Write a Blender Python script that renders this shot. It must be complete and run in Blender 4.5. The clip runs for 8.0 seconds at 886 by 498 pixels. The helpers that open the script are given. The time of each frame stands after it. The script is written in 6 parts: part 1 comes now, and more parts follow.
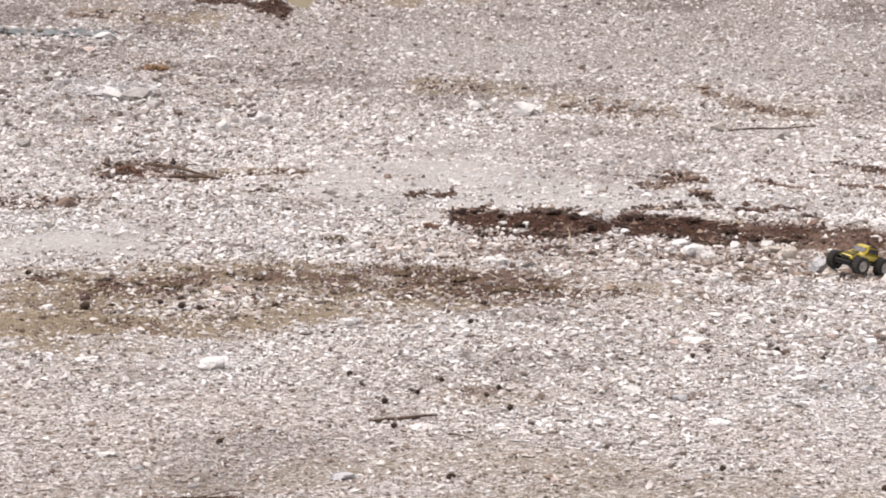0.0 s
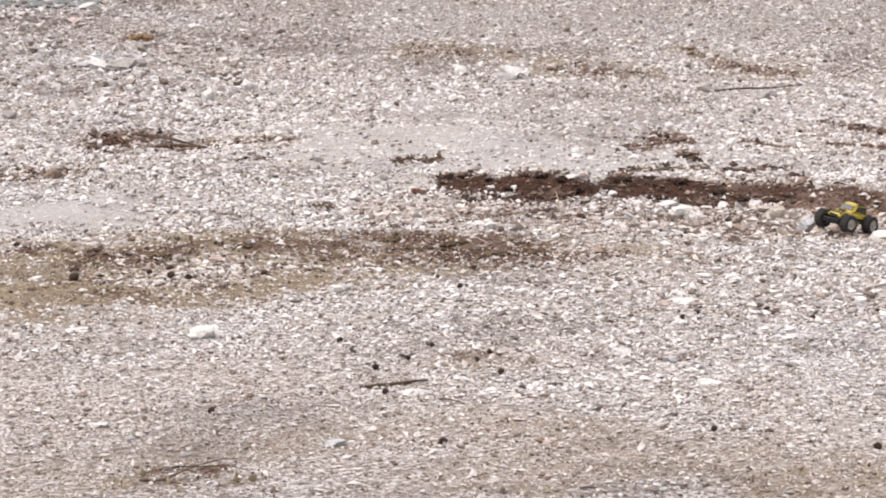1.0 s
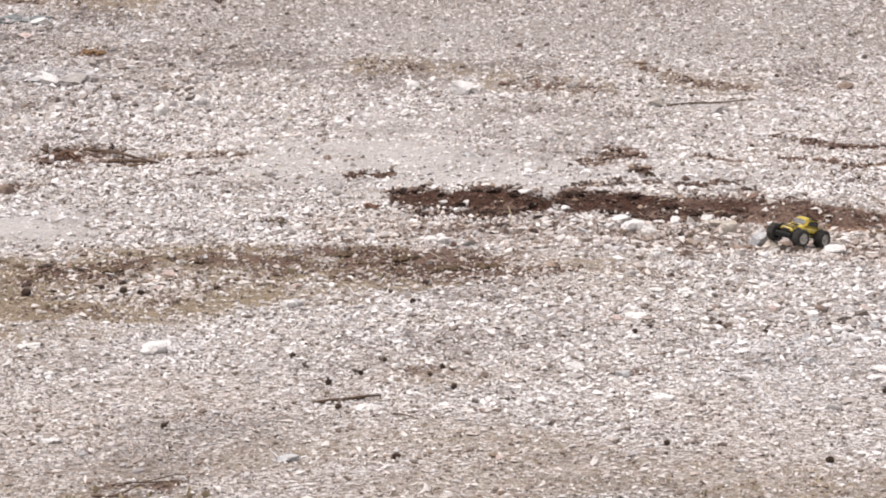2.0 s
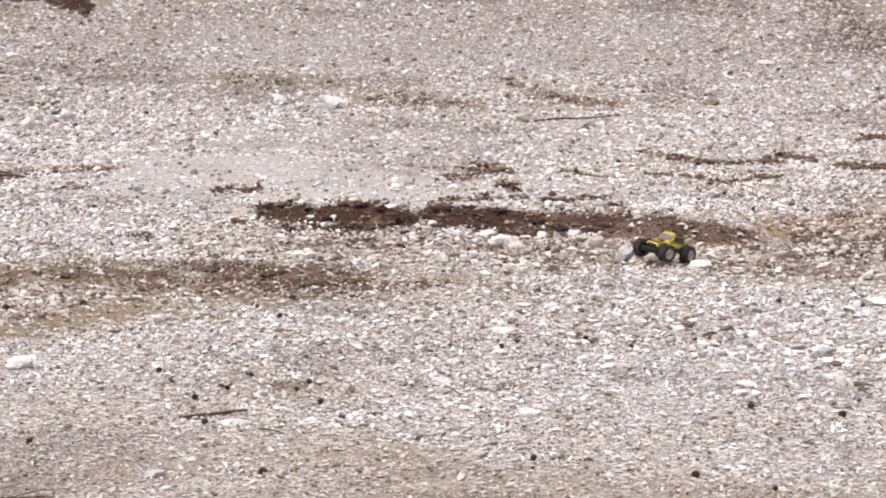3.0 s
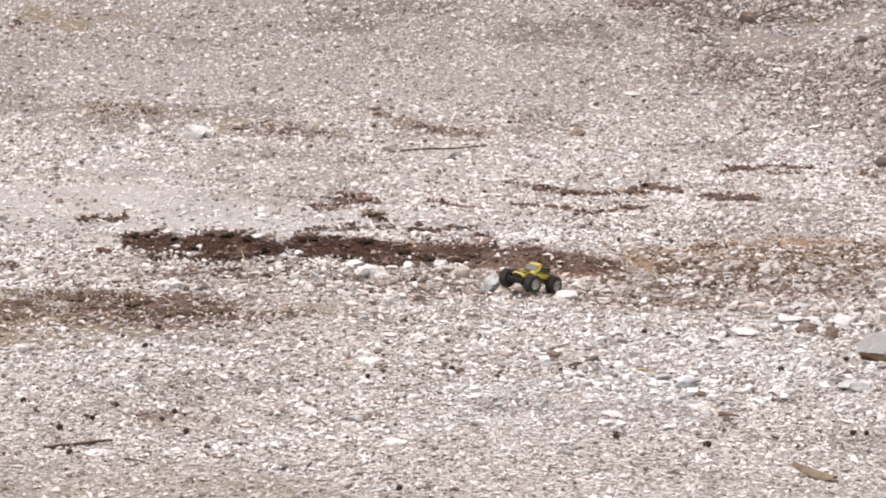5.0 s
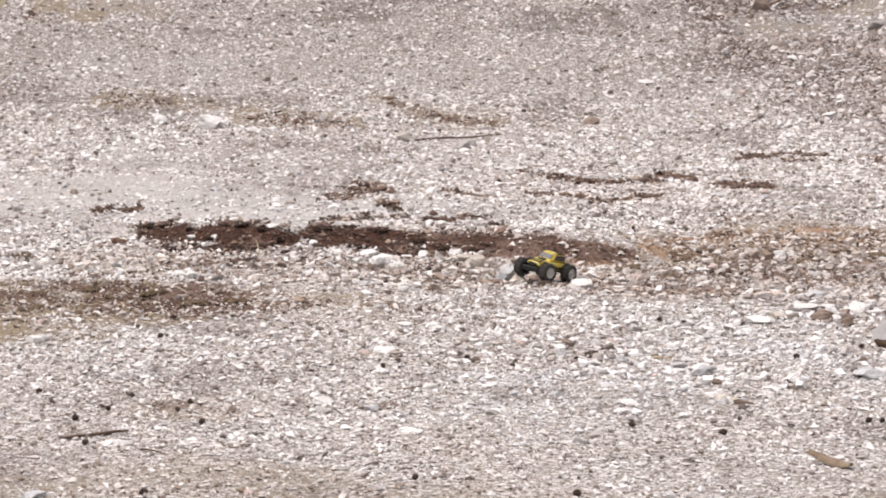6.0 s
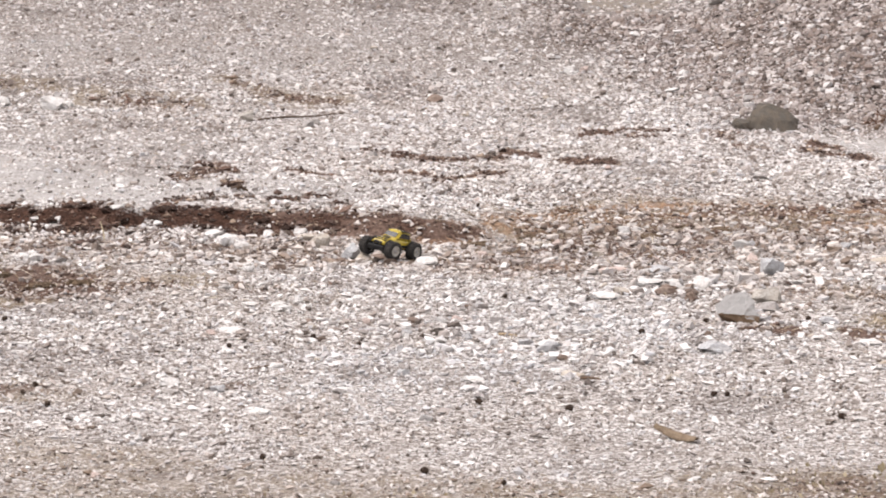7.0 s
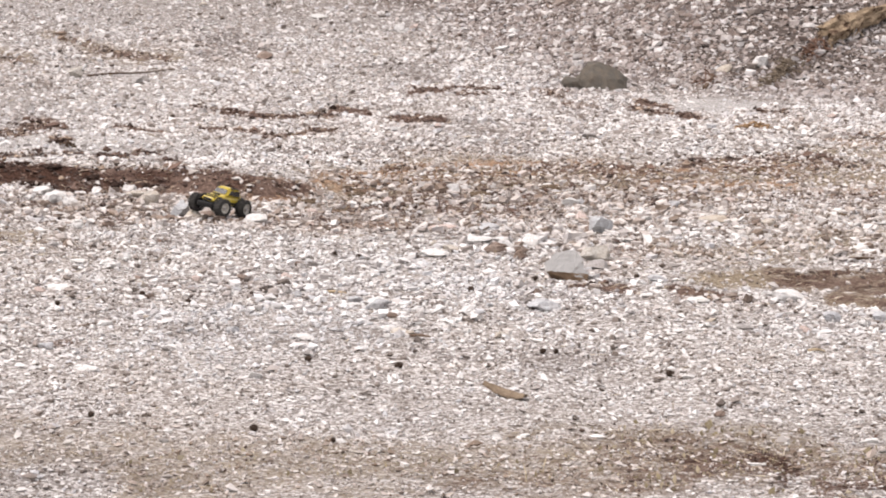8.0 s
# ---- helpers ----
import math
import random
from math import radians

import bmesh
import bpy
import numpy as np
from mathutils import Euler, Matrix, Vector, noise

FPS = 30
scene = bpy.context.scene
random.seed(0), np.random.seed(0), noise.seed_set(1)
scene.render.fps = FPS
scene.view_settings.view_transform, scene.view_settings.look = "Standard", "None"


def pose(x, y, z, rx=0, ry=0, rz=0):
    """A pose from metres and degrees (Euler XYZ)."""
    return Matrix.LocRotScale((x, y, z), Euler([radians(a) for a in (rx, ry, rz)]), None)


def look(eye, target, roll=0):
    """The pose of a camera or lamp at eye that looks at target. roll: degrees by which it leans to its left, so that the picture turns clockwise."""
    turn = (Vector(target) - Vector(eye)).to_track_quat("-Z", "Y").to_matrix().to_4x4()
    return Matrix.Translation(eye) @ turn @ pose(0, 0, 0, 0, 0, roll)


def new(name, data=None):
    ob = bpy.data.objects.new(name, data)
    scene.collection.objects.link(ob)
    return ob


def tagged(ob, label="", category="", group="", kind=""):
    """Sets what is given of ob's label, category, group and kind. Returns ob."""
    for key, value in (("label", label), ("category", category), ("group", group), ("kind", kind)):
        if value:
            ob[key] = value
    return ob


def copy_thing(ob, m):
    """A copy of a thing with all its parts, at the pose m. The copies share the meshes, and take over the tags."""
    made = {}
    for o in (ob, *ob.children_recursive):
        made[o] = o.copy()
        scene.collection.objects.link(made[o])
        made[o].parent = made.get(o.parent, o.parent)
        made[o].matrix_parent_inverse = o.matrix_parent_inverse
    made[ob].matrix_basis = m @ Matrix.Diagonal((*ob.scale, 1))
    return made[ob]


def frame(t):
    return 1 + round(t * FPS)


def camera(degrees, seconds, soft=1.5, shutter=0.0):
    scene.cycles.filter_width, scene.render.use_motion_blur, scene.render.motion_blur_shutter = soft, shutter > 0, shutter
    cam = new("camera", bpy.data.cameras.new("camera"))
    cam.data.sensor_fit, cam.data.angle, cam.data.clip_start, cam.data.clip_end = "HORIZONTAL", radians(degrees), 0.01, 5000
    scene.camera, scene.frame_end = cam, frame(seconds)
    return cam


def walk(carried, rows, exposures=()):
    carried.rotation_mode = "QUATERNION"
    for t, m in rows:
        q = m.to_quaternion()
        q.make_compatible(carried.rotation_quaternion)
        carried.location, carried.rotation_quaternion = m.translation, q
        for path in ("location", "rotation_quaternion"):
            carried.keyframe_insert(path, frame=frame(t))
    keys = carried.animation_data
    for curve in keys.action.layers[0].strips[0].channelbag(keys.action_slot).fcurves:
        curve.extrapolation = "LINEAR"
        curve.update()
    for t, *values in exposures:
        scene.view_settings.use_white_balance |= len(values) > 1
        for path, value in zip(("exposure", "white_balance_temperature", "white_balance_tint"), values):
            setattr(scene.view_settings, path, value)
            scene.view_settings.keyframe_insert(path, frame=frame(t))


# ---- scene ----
# ---- camera: one person standing on a rise, turning with a long lens ----
EYE = (0.0, 0.0, 3.4)
cam = camera(15.0, 8.0, soft=1.93)


def aim(yaw, pitch, roll):
    """Pose of the standing camera: degrees to the right of north, below the horizon, and of lean."""
    a, p = radians(yaw), radians(pitch)
    way = Vector((math.sin(a) * math.cos(p), math.cos(a) * math.cos(p), -math.sin(p)))
    return look(EYE, Vector(EYE) + 20 * way, roll)


PATH = [
    (0.0, -4.464, 7.051, 0.390),
    (0.2, -4.525, 7.302, 0.134),
    (0.5, -4.535, 7.660, -0.165),
    (0.7, -4.513, 7.592, -0.309),
    (1.0, -4.267, 7.647, -0.540),
    (2.3, -2.813, 7.300, -0.330),
    (2.5, -2.239, 7.243, -0.182),
    (2.7, -1.778, 7.200, -0.115),
    (3.0, -1.168, 7.161, -0.170),
    (3.2, -0.707, 7.201, -0.152),
    (3.5, 0.002, 7.402, -0.117),
    (3.7, 0.359, 7.463, 0.000),
    (4.0, 0.793, 7.386, 0.125),
    (4.2, 1.270, 7.215, 0.271),
    (4.5, 1.590, 6.975, 0.595),
    (4.7, 1.447, 6.903, 0.554),
    (5.0, 1.124, 6.648, 0.239),
    (5.2, 1.062, 6.512, 0.065),
    (6.3, 0.859, 6.932, -0.049),
    (6.5, 1.098, 6.949, -0.040),
    (6.7, 1.468, 7.011, -0.076),
    (7.0, 3.527, 7.211, -0.362),
    (7.1, 4.560, 7.335, -0.360),
    (7.2, 5.574, 7.485, -0.264),
    (7.3, 6.379, 7.574, -0.206),
    (7.5, 7.113, 7.730, 0.185),
    (7.7, 7.043, 7.918, 0.400),
    (8.0, 6.450, 7.940, 0.150),
]
walk(cam, [(t, aim(yaw, pitch, roll)) for t, yaw, pitch, roll in PATH], [(0.0, 1.05, 6800, 14.5), (8.0, 1.05, 6800, 14.5)])

# ---- light: a bright overcast sky with a veiled high sun ----
world = bpy.data.worlds.new("overcast_sky")
scene.world = world
world.use_nodes = True
wn, wl = world.node_tree.nodes, world.node_tree.links
sky = wn.new("ShaderNodeTexSky")
sky.sky_type, sky.sun_disc, sky.sun_elevation, sky.sun_rotation = "NISHITA", False, radians(66), radians(-108)
veil = wn.new("ShaderNodeHueSaturation")
veil.inputs["Saturation"].default_value = 0.22
wl.new(sky.outputs["Color"], veil.inputs["Color"])
wl.new(veil.outputs["Color"], wn["Background"].inputs["Color"])
wn["Background"].inputs["Strength"].default_value = 0.15
sun = new("sun", bpy.data.lights.new("sun", "SUN"))
sun.data.energy, sun.data.angle, sun.data.color = 1.5, radians(38), (1.0, 0.95, 0.90)
sun.matrix_world = look((-20, 21.5, 47), (0, 28, 0))


# ---- materials ----
class Shader:
    """Short ways to wire one procedural material."""

    def __init__(self, name, rough=0.9, metal=0.0):
        self.mat = bpy.data.materials.new(name)
        self.mat.use_nodes = True
        self.n, self.l = self.mat.node_tree.nodes, self.mat.node_tree.links
        self.bsdf = self.n["Principled BSDF"]
        self.bsdf.inputs["Roughness"].default_value = rough
        self.bsdf.inputs["Metallic"].default_value = metal
        self.bsdf.inputs["Specular IOR Level"].default_value = 0.12

    def put(self, value, socket):
        if hasattr(value, "links"):
            self.l.new(value, socket)
        elif socket.type == "RGBA" and len(value) == 3:
            socket.default_value = (*value, 1)
        else:
            socket.default_value = value

    def where(self, which="Object"):
        return self.n.new("ShaderNodeTexCoord").outputs[which]

    def noise(self, scale, detail=3, rough=0.6, at=None):
        t = self.n.new("ShaderNodeTexNoise")
        t.inputs["Scale"].default_value, t.inputs["Detail"].default_value, t.inputs["Roughness"].default_value = scale, detail, rough
        self.l.new(at or self.where(), t.inputs["Vector"])
        return t.outputs["Fac"]

    def voronoi(self, scale, feature="F1", at=None):
        t = self.n.new("ShaderNodeTexVoronoi")
        t.feature = feature
        t.inputs["Scale"].default_value = scale
        self.l.new(at or self.where(), t.inputs["Vector"])
        return t.outputs

    def ramp(self, fac, *stops):
        r = self.n.new("ShaderNodeValToRGB")
        while len(r.color_ramp.elements) < len(stops):
            r.color_ramp.elements.new(0.5)
        for e, (p, c) in zip(r.color_ramp.elements, stops):
            e.position, e.color = p, (*(c if isinstance(c, tuple) else (c, c, c)), 1)
        self.l.new(fac, r.inputs["Fac"])
        return r.outputs["Color"]

    def mix(self, fac, a, b, kind="MIX"):
        m = self.n.new("ShaderNodeMix")
        m.data_type, m.blend_type = "RGBA", kind
        self.put(fac, m.inputs[0]), self.put(a, m.inputs[6]), self.put(b, m.inputs[7])
        return m.outputs[2]

    def maths(self, kind, a, b=0.0):
        m = self.n.new("ShaderNodeMath")
        m.operation = kind
        self.put(a, m.inputs[0]), self.put(b, m.inputs[1])
        return m.outputs[0]

    def bump(self, height, strength, distance):
        b = self.n.new("ShaderNodeBump")
        b.inputs["Strength"].default_value, b.inputs["Distance"].default_value = strength, distance
        self.l.new(height, b.inputs["Height"])
        self.l.new(b.outputs["Normal"], self.bsdf.inputs["Normal"])

    def done(self, colour):
        self.put(colour, self.bsdf.inputs["Base Color"])
        return self.mat


STONES = ((0.0, (0.06, 0.047, 0.040)), (0.06, (0.14, 0.114, 0.10)), (0.17, (0.28, 0.242, 0.218)), (0.34, (0.40, 0.37, 0.355)),
          (0.44, (0.50, 0.452, 0.42)), (0.54, (0.50, 0.50, 0.515)), (0.64, (0.64, 0.605, 0.585)), (0.78, (0.68, 0.655, 0.635)), (1.0, (0.76, 0.745, 0.735)))
EARTH = ((0.0, (0.08, 0.066, 0.058)), (0.25, (0.16, 0.138, 0.123)), (0.5, (0.29, 0.262, 0.245)), (0.75, (0.45, 0.422, 0.405)), (1.0, (0.68, 0.66, 0.645)))


def ground_material():
    s = Shader("stony_ground", 1.0)
    s.bsdf.inputs["Specular IOR Level"].default_value = 0.03
    soil = s.n.new("ShaderNodeAttribute")
    soil.attribute_name = "soil"
    split = s.n.new("ShaderNodeSeparateColor")
    s.l.new(soil.outputs["Color"], split.inputs["Color"])
    dark, rust, ochre, fine = split.outputs[0], split.outputs[1], split.outputs[2], soil.outputs["Alpha"]
    field = s.n.new("ShaderNodeAttribute")
    field.attribute_name = "field"
    pebbles, grit = s.voronoi(34), s.voronoi(85)
    tone = s.n.new("ShaderNodeSeparateColor")
    s.l.new(pebbles["Color"], tone.inputs["Color"])
    tone2 = s.n.new("ShaderNodeSeparateColor")
    s.l.new(grit["Color"], tone2.inputs["Color"])
    c = s.mix(s.ramp(s.noise(9, 4), (0.42, 0), (0.6, 1)), s.ramp(tone.outputs[0], *EARTH), s.ramp(tone2.outputs[0], *EARTH))
    c = s.mix(s.ramp(s.noise(0.9, 4), (0.35, 0.0), (0.75, 0.5)), c, s.mix(0.6, c, (0.27, 0.215, 0.165)))
    dust = s.mix(s.ramp(s.noise(60, 3), (0.35, 0), (0.65, 1)), (0.305, 0.292, 0.281), (0.45, 0.434, 0.42))
    c = s.mix(s.maths("MULTIPLY", fine, 0.8), c, s.mix(0.75, c, dust))
    speck = s.ramp(s.noise(26, 4, 0.7), (0.40, 0), (0.60, 1))

    def layer(c, amount, one, two, hard):
        broken = s.maths("ADD", s.maths("MULTIPLY", s.maths("SUBTRACT", s.noise(5, 5, 0.7), 0.5), 1.5), s.maths("MULTIPLY", s.maths("SUBTRACT", s.noise(30, 4, 0.7), 0.5), 1.7))
        fac = s.ramp(s.maths("ADD", s.maths("MULTIPLY", amount, 1.2), broken), (0.5 - hard, 0), (0.5 + hard, 1))
        fac = s.mix(s.ramp(amount, (0.0, 0), (0.10, 1)), (0, 0, 0), fac)
        return s.mix(fac, c, s.mix(speck, one, two))

    # shade of the steep bank, its gaps and the far slope, painted into the ground colour
    shade_damp = s.n.new("ShaderNodeAttribute")
    shade_damp.attribute_name = "shade_damp"
    c = s.mix(shade_damp.outputs["Fac"], c, s.mix(0.88, c, (0.058, 0.042, 0.035)))
    c = layer(c, ochre, (0.132, 0.101, 0.069), (0.262, 0.215, 0.160), 0.34)
    clay = s.n.new("ShaderNodeAttribute")
    clay.attribute_name = "clay"
    c = layer(c, clay.outputs["Fac"], (0.150, 0.086, 0.054), (0.340, 0.220, 0.142), 0.30)
    c = layer(c, rust, (0.070, 0.045, 0.037), (0.155, 0.106, 0.084), 0.22)
    c = layer(c, dark, (0.025, 0.0145, 0.0112), (0.074, 0.041, 0.030), 0.20)
    c = s.mix(field.outputs["Fac"], c, s.mix(s.noise(0.4, 5), (0.17, 0.145, 0.10), (0.225, 0.195, 0.14)))
    height = s.maths("ADD", s.maths("MULTIPLY", pebbles["Distance"], -0.7), s.maths("ADD", s.maths("MULTIPLY", grit["Distance"], -0.3), s.noise(30, 4)))
    s.bump(height, 0.8, 0.02)
    return s.done(c)


def stone_material(name, stops, island=True):
    s = Shader(name, 0.88)
    if island:
        pick = s.n.new("ShaderNodeNewGeometry").outputs["Random Per Island"]
    else:
        pick = s.n.new("ShaderNodeObjectInfo").outputs["Random"]
    c = s.ramp(pick, *stops)
    if island:
        dirt = s.n.new("ShaderNodeAttribute")
        dirt.attribute_name = "dirt"
        # stones on bank and far slope carry the same painted shade
        shade_damp = s.n.new("ShaderNodeAttribute")
        shade_damp.attribute_name = "shade_damp"
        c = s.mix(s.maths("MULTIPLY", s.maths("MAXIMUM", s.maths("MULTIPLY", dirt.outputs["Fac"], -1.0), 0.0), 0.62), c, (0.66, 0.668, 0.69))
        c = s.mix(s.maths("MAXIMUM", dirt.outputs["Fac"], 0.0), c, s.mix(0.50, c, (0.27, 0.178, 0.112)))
        c = s.mix(shade_damp.outputs["Fac"], c, s.mix(0.75, c, (0.148, 0.105, 0.088)))
    c = s.mix(s.ramp(s.noise(45, 4, 0.7), (0.3, 0.0), (0.75, 0.38)), c, s.mix(0.55, c, (0.24, 0.20, 0.17)))
    c = s.mix(s.ramp(s.noise(160, 2), (0.55, 0.0), (0.8, 0.3)), c, (0.72, 0.70, 0.68))
    s.bump(s.noise(70, 4), 0.5, 0.006)
    return s.done(c)


def plain_material(name, one, two, scale, rough=0.9, bump=0.3, depth=0.004, metal=0.0):
    s = Shader(name, rough, metal)
    c = s.mix(s.ramp(s.noise(scale, 5, 0.65), (0.3, 0), (0.7, 1)), one, two)
    c = s.mix(s.ramp(s.noise(scale * 0.17, 3), (0.35, 0.0), (0.75, 0.4)), c, tuple(0.55 * (a + b) / 2 for a, b in zip(one, two)))
    s.bump(s.noise(scale * 1.7, 4), bump, depth)
    return s.done(c)


M_GROUND = ground_material()
M_CHIPS = stone_material("brown_litter", ((0.0, (0.020, 0.011, 0.009)), (0.5, (0.068, 0.036, 0.027)), (0.88, (0.14, 0.082, 0.060)), (1.0, (0.34, 0.26, 0.19))))
M_STRAWS = stone_material("straw_bits", ((0.0, (0.16, 0.11, 0.07)), (0.5, (0.34, 0.27, 0.18)), (1.0, (0.62, 0.55, 0.44))))
M_GRASS = stone_material("grass_blade", ((0.0, (0.12, 0.095, 0.055)), (0.5, (0.27, 0.22, 0.13)), (1.0, (0.50, 0.43, 0.31))))
M_GRAVEL = stone_material("gravel_stone", STONES)

# ---- the lie of the land ----
def smooth(a, b, v):
    t = np.clip((v - a) / (b - a), 0, 1)
    return t * t * (3 - 2 * t)


def value_noise(x, y, cell, seed=0):
    """Smooth noise between -1 and 1 on a lattice of that cell size in metres."""
    u, v = np.asarray(x, float) / cell + 37.3 * seed, np.asarray(y, float) / cell - 19.7 * seed
    i, j = np.floor(u), np.floor(v)
    fu, fv = u - i, v - j
    fu, fv = fu * fu * (3 - 2 * fu), fv * fv * (3 - 2 * fv)

    def corner(a, b):
        h = np.sin(a * 127.1 + b * 311.7 + seed * 74.7) * 43758.5453
        return (h - np.floor(h)) * 2 - 1

    low = corner(i, j) * (1 - fu) + corner(i + 1, j) * fu
    high = corner(i, j + 1) * (1 - fu) + corner(i + 1, j + 1) * fu
    return low * (1 - fv) + high * fv


def ledge(x, y, line_x, line_y, heights, run, back):
    """A low broken edge that faces the rise: higher ground behind the line, which fades out further back."""
    s = y - np.interp(x, line_x, line_y) - 0.20 * value_noise(x, y, 0.45, 5) - 0.08 * value_noise(x, y, 0.14, 6)
    return np.interp(x, line_x, heights) * smooth(-run / 2, run / 2, s) * np.exp(-np.clip(s, 0, None) / back)


def terrain(x, y):
    x, y = np.asarray(x, float), np.asarray(y, float)
    back = np.clip(y - 31, 0, 15.5)
    z = 0.00618 * back * back + 0.19 * np.clip(y - 46.5, 0, 5)
    # the rim of the pit, with a gap that opens on a lower field
    rim = z - smooth(51.5, 66, y) * (z + 1.5)
    gap = np.exp(-(((x + 0.1212 * y) / 0.52) ** 2)) * smooth(43.5, 45.0, y)
    z = rim * (1 - gap) + gap * (0.95 - 2.45 * smooth(46, 60, y))
    z = z + 0.16 * np.exp(-(((x + 5.72) / 0.22) ** 2 + ((y - 44.3) / 0.5) ** 2))
    # gravel bank
    k = 1.3
    inside = -np.logaddexp(-k * (x - 5.9), -k * (y - 35.8)) / k
    bank = np.logaddexp(0, 3.0 * inside) / 3.0
    z = z + 3.6 * np.tanh(0.62 * bank / 3.6) * (1 - smooth(60, 80, y)) * (1 - smooth(30, 50, x))
    # broken soil edge and the edge of the old wheel track
    z = z + ledge(x, y, (-3.2, -2.3, -1.6, -1.0, -0.7, 0.2, 0.9, 1.45, 1.9, 2.6),
                  (29.4, 29.2, 28.8, 28.6, 28.9, 28.3, 27.9, 27.45, 27.5, 27.7),
                  (0.0, 0.09, 0.14, 0.13, 0.10, 0.11, 0.12, 0.185, 0.16, 0.0), 0.48, 4.0)
    z = z + ledge(x, y, (-7, -5.1, -4.6, -3.5, -2.4, -1.5, -0.6, 0.4),
                  (24.2, 24.4, 24.6, 25.0, 25.2, 25.3, 25.1, 24.8),
                  (0.05, 0.07, 0.09, 0.10, 0.09, 0.08, 0.05, 0.0), 0.9, 2.5)
    # the rise on which the camera stands
    z = z + 1.8 * (1 - smooth(0.5, 11, y)) * (1 - smooth(40, 80, np.abs(x)))
    near = 1 - smooth(55, 90, np.hypot(x, y - 25))
    z = z + near * (0.035 * value_noise(x, y, 1.7, 1) + 0.016 * value_noise(x, y, 0.55, 2) + 0.006 * value_noise(x, y, 0.2, 3))
    return z


# ---- soil, dust and coarse stones: strokes on the plan (kind, half width, strength, points) ----
STROKES = []


def soil(kind, width, strength, *points):
    STROKES.append((kind, width, strength, points))


soil("dark", 0.41, 0.45, (5.03, 22.5), (5.39, 22.82), (5.68, 22.86), (6.09, 22.74))
soil("dark", 0.23, 0.50, (5.28, 22.03), (5.56, 22.22))
soil("ochre", 0.46, 1.00, (-5.09, 22.98), (-4.5, 22.86), (-3.97, 22.77))
soil("fine", 0.46, 0.90, (-5.09, 22.98), (-4.5, 22.86), (-4.01, 22.78))
soil("dark", 0.22, 0.60, (3.5, 16.74), (3.6, 16.25), (3.48, 15.89))
soil("dark", 0.13, 0.55, (3.71, 15.74), (4.0, 15.55))
soil("dark", 0.12, 0.45, (3.05, 16.56), (3.27, 16.64))
soil("fine", 2.09, 0.80, (-3.34, 31.99), (-2.23, 31.55), (-1.15, 31.0))
soil("fine", 0.87, 0.90, (-1.1, 29.67), (-0.74, 29.27), (-0.51, 29.84))
soil("fine", 1.55, 0.60, (-2.87, 32.99), (-1.16, 31.92), (0.71, 31.19))
soil("fine", 1.23, 0.50, (-2.84, 35.82), (-0.71, 34.74), (1.05, 34.79))
soil("rust", 0.84, 0.45, (-1.71, 27.38), (-1.01, 27.12), (-0.09, 27.22), (0.65, 27.54))
soil("rust", 0.50, 0.70, (-2.65, 25.32), (-2.0, 25.24), (-1.27, 25.14))
soil("rust", 0.65, 0.42, (2.87, 16.18), (3.37, 16.54), (4.12, 16.02))
soil("rust", 0.39, 0.30, (1.81, 15.95), (2.7, 16.04))
soil("dark", 0.21, 1.00, (-2.75, 31.2), (-2.33, 30.93))
soil("dark", 0.22, 0.90, (-2.47, 31.07), (-2.32, 30.98))
soil("rust", 0.33, 0.80, (-0.52, 32.36), (-0.18, 33.06), (-0.09, 32.76))
soil("dark", 0.21, 0.90, (-0.08, 31.7), (0.03, 31.66))
soil("rust", 0.12, 0.80, (0.46, 32.79), (0.94, 32.33))
soil("rust", 0.24, 1.00, (1.33, 34.05), (1.56, 33.54), (1.79, 33.58))
soil("rust", 0.21, 1.00, (1.84, 33.39), (2.66, 33.76))
soil("rust", 0.18, 1.00, (2.75, 34.2), (3.07, 33.96))
soil("rust", 0.32, 1.00, (3.32, 33.57), (3.74, 33.24))
soil("rust", 0.17, 1.00, (1.35, 32.51), (1.89, 32.31))
soil("rust", 0.18, 1.00, (1.91, 31.78), (2.64, 32.8))
soil("rust", 0.19, 1.00, (3.66, 35.53), (3.92, 35.41))
soil("rust", 0.18, 1.00, (4.04, 35.43), (4.61, 35.21))
soil("rust", 0.20, 1.00, (3.62, 35.23), (4.0, 35.18))
soil("rust", 0.19, 1.00, (4.1, 34.97), (4.67, 34.77))
soil("rust", 0.22, 1.00, (4.95, 35.04), (5.26, 35.09))
soil("rust", 0.29, 1.00, (5.84, 33.92), (6.34, 33.44))
soil("rust", 0.21, 1.00, (5.93, 34.42), (6.17, 34.08))
soil("ochre", 0.52, 0.50, (-3.38, 39.37), (-2.63, 39.24), (-2.07, 38.67))
soil("ochre", 0.57, 0.52, (-1.73, 38.26), (-1.08, 38.11), (-0.44, 37.82))
soil("ochre", 0.49, 0.50, (-0.2, 39.62), (0.26, 38.57), (0.64, 37.99), (1.21, 37.74))
soil("rust", 0.58, 0.80, (-5.85, 33.04), (-5.69, 33.27), (-5.48, 33.04))
soil("rust", 0.27, 0.70, (-5.34, 32.88), (-4.81, 32.7))
soil("ochre", 0.25, 0.70, (-4.81, 33.11), (-3.95, 32.99))
soil("rust", 0.53, 0.60, (-6.43, 30.24), (-6.13, 30.33))
soil("ochre", 0.54, 0.60, (-6.2, 30.67), (-5.73, 30.7))
soil("rust", 0.16, 0.80, (-6.87, 40.55), (-6.56, 40.4))
soil("ochre", 0.46, 0.60, (-8.28, 44.04), (-7.34, 43.82), (-6.36, 43.26))
soil("dark", 0.26, 0.80, (-6.8, 44.7), (-6.17, 44.55), (-5.77, 43.85))
soil("dark", 0.30, 0.90, (-5.77, 43.81), (-5.5, 43.77))
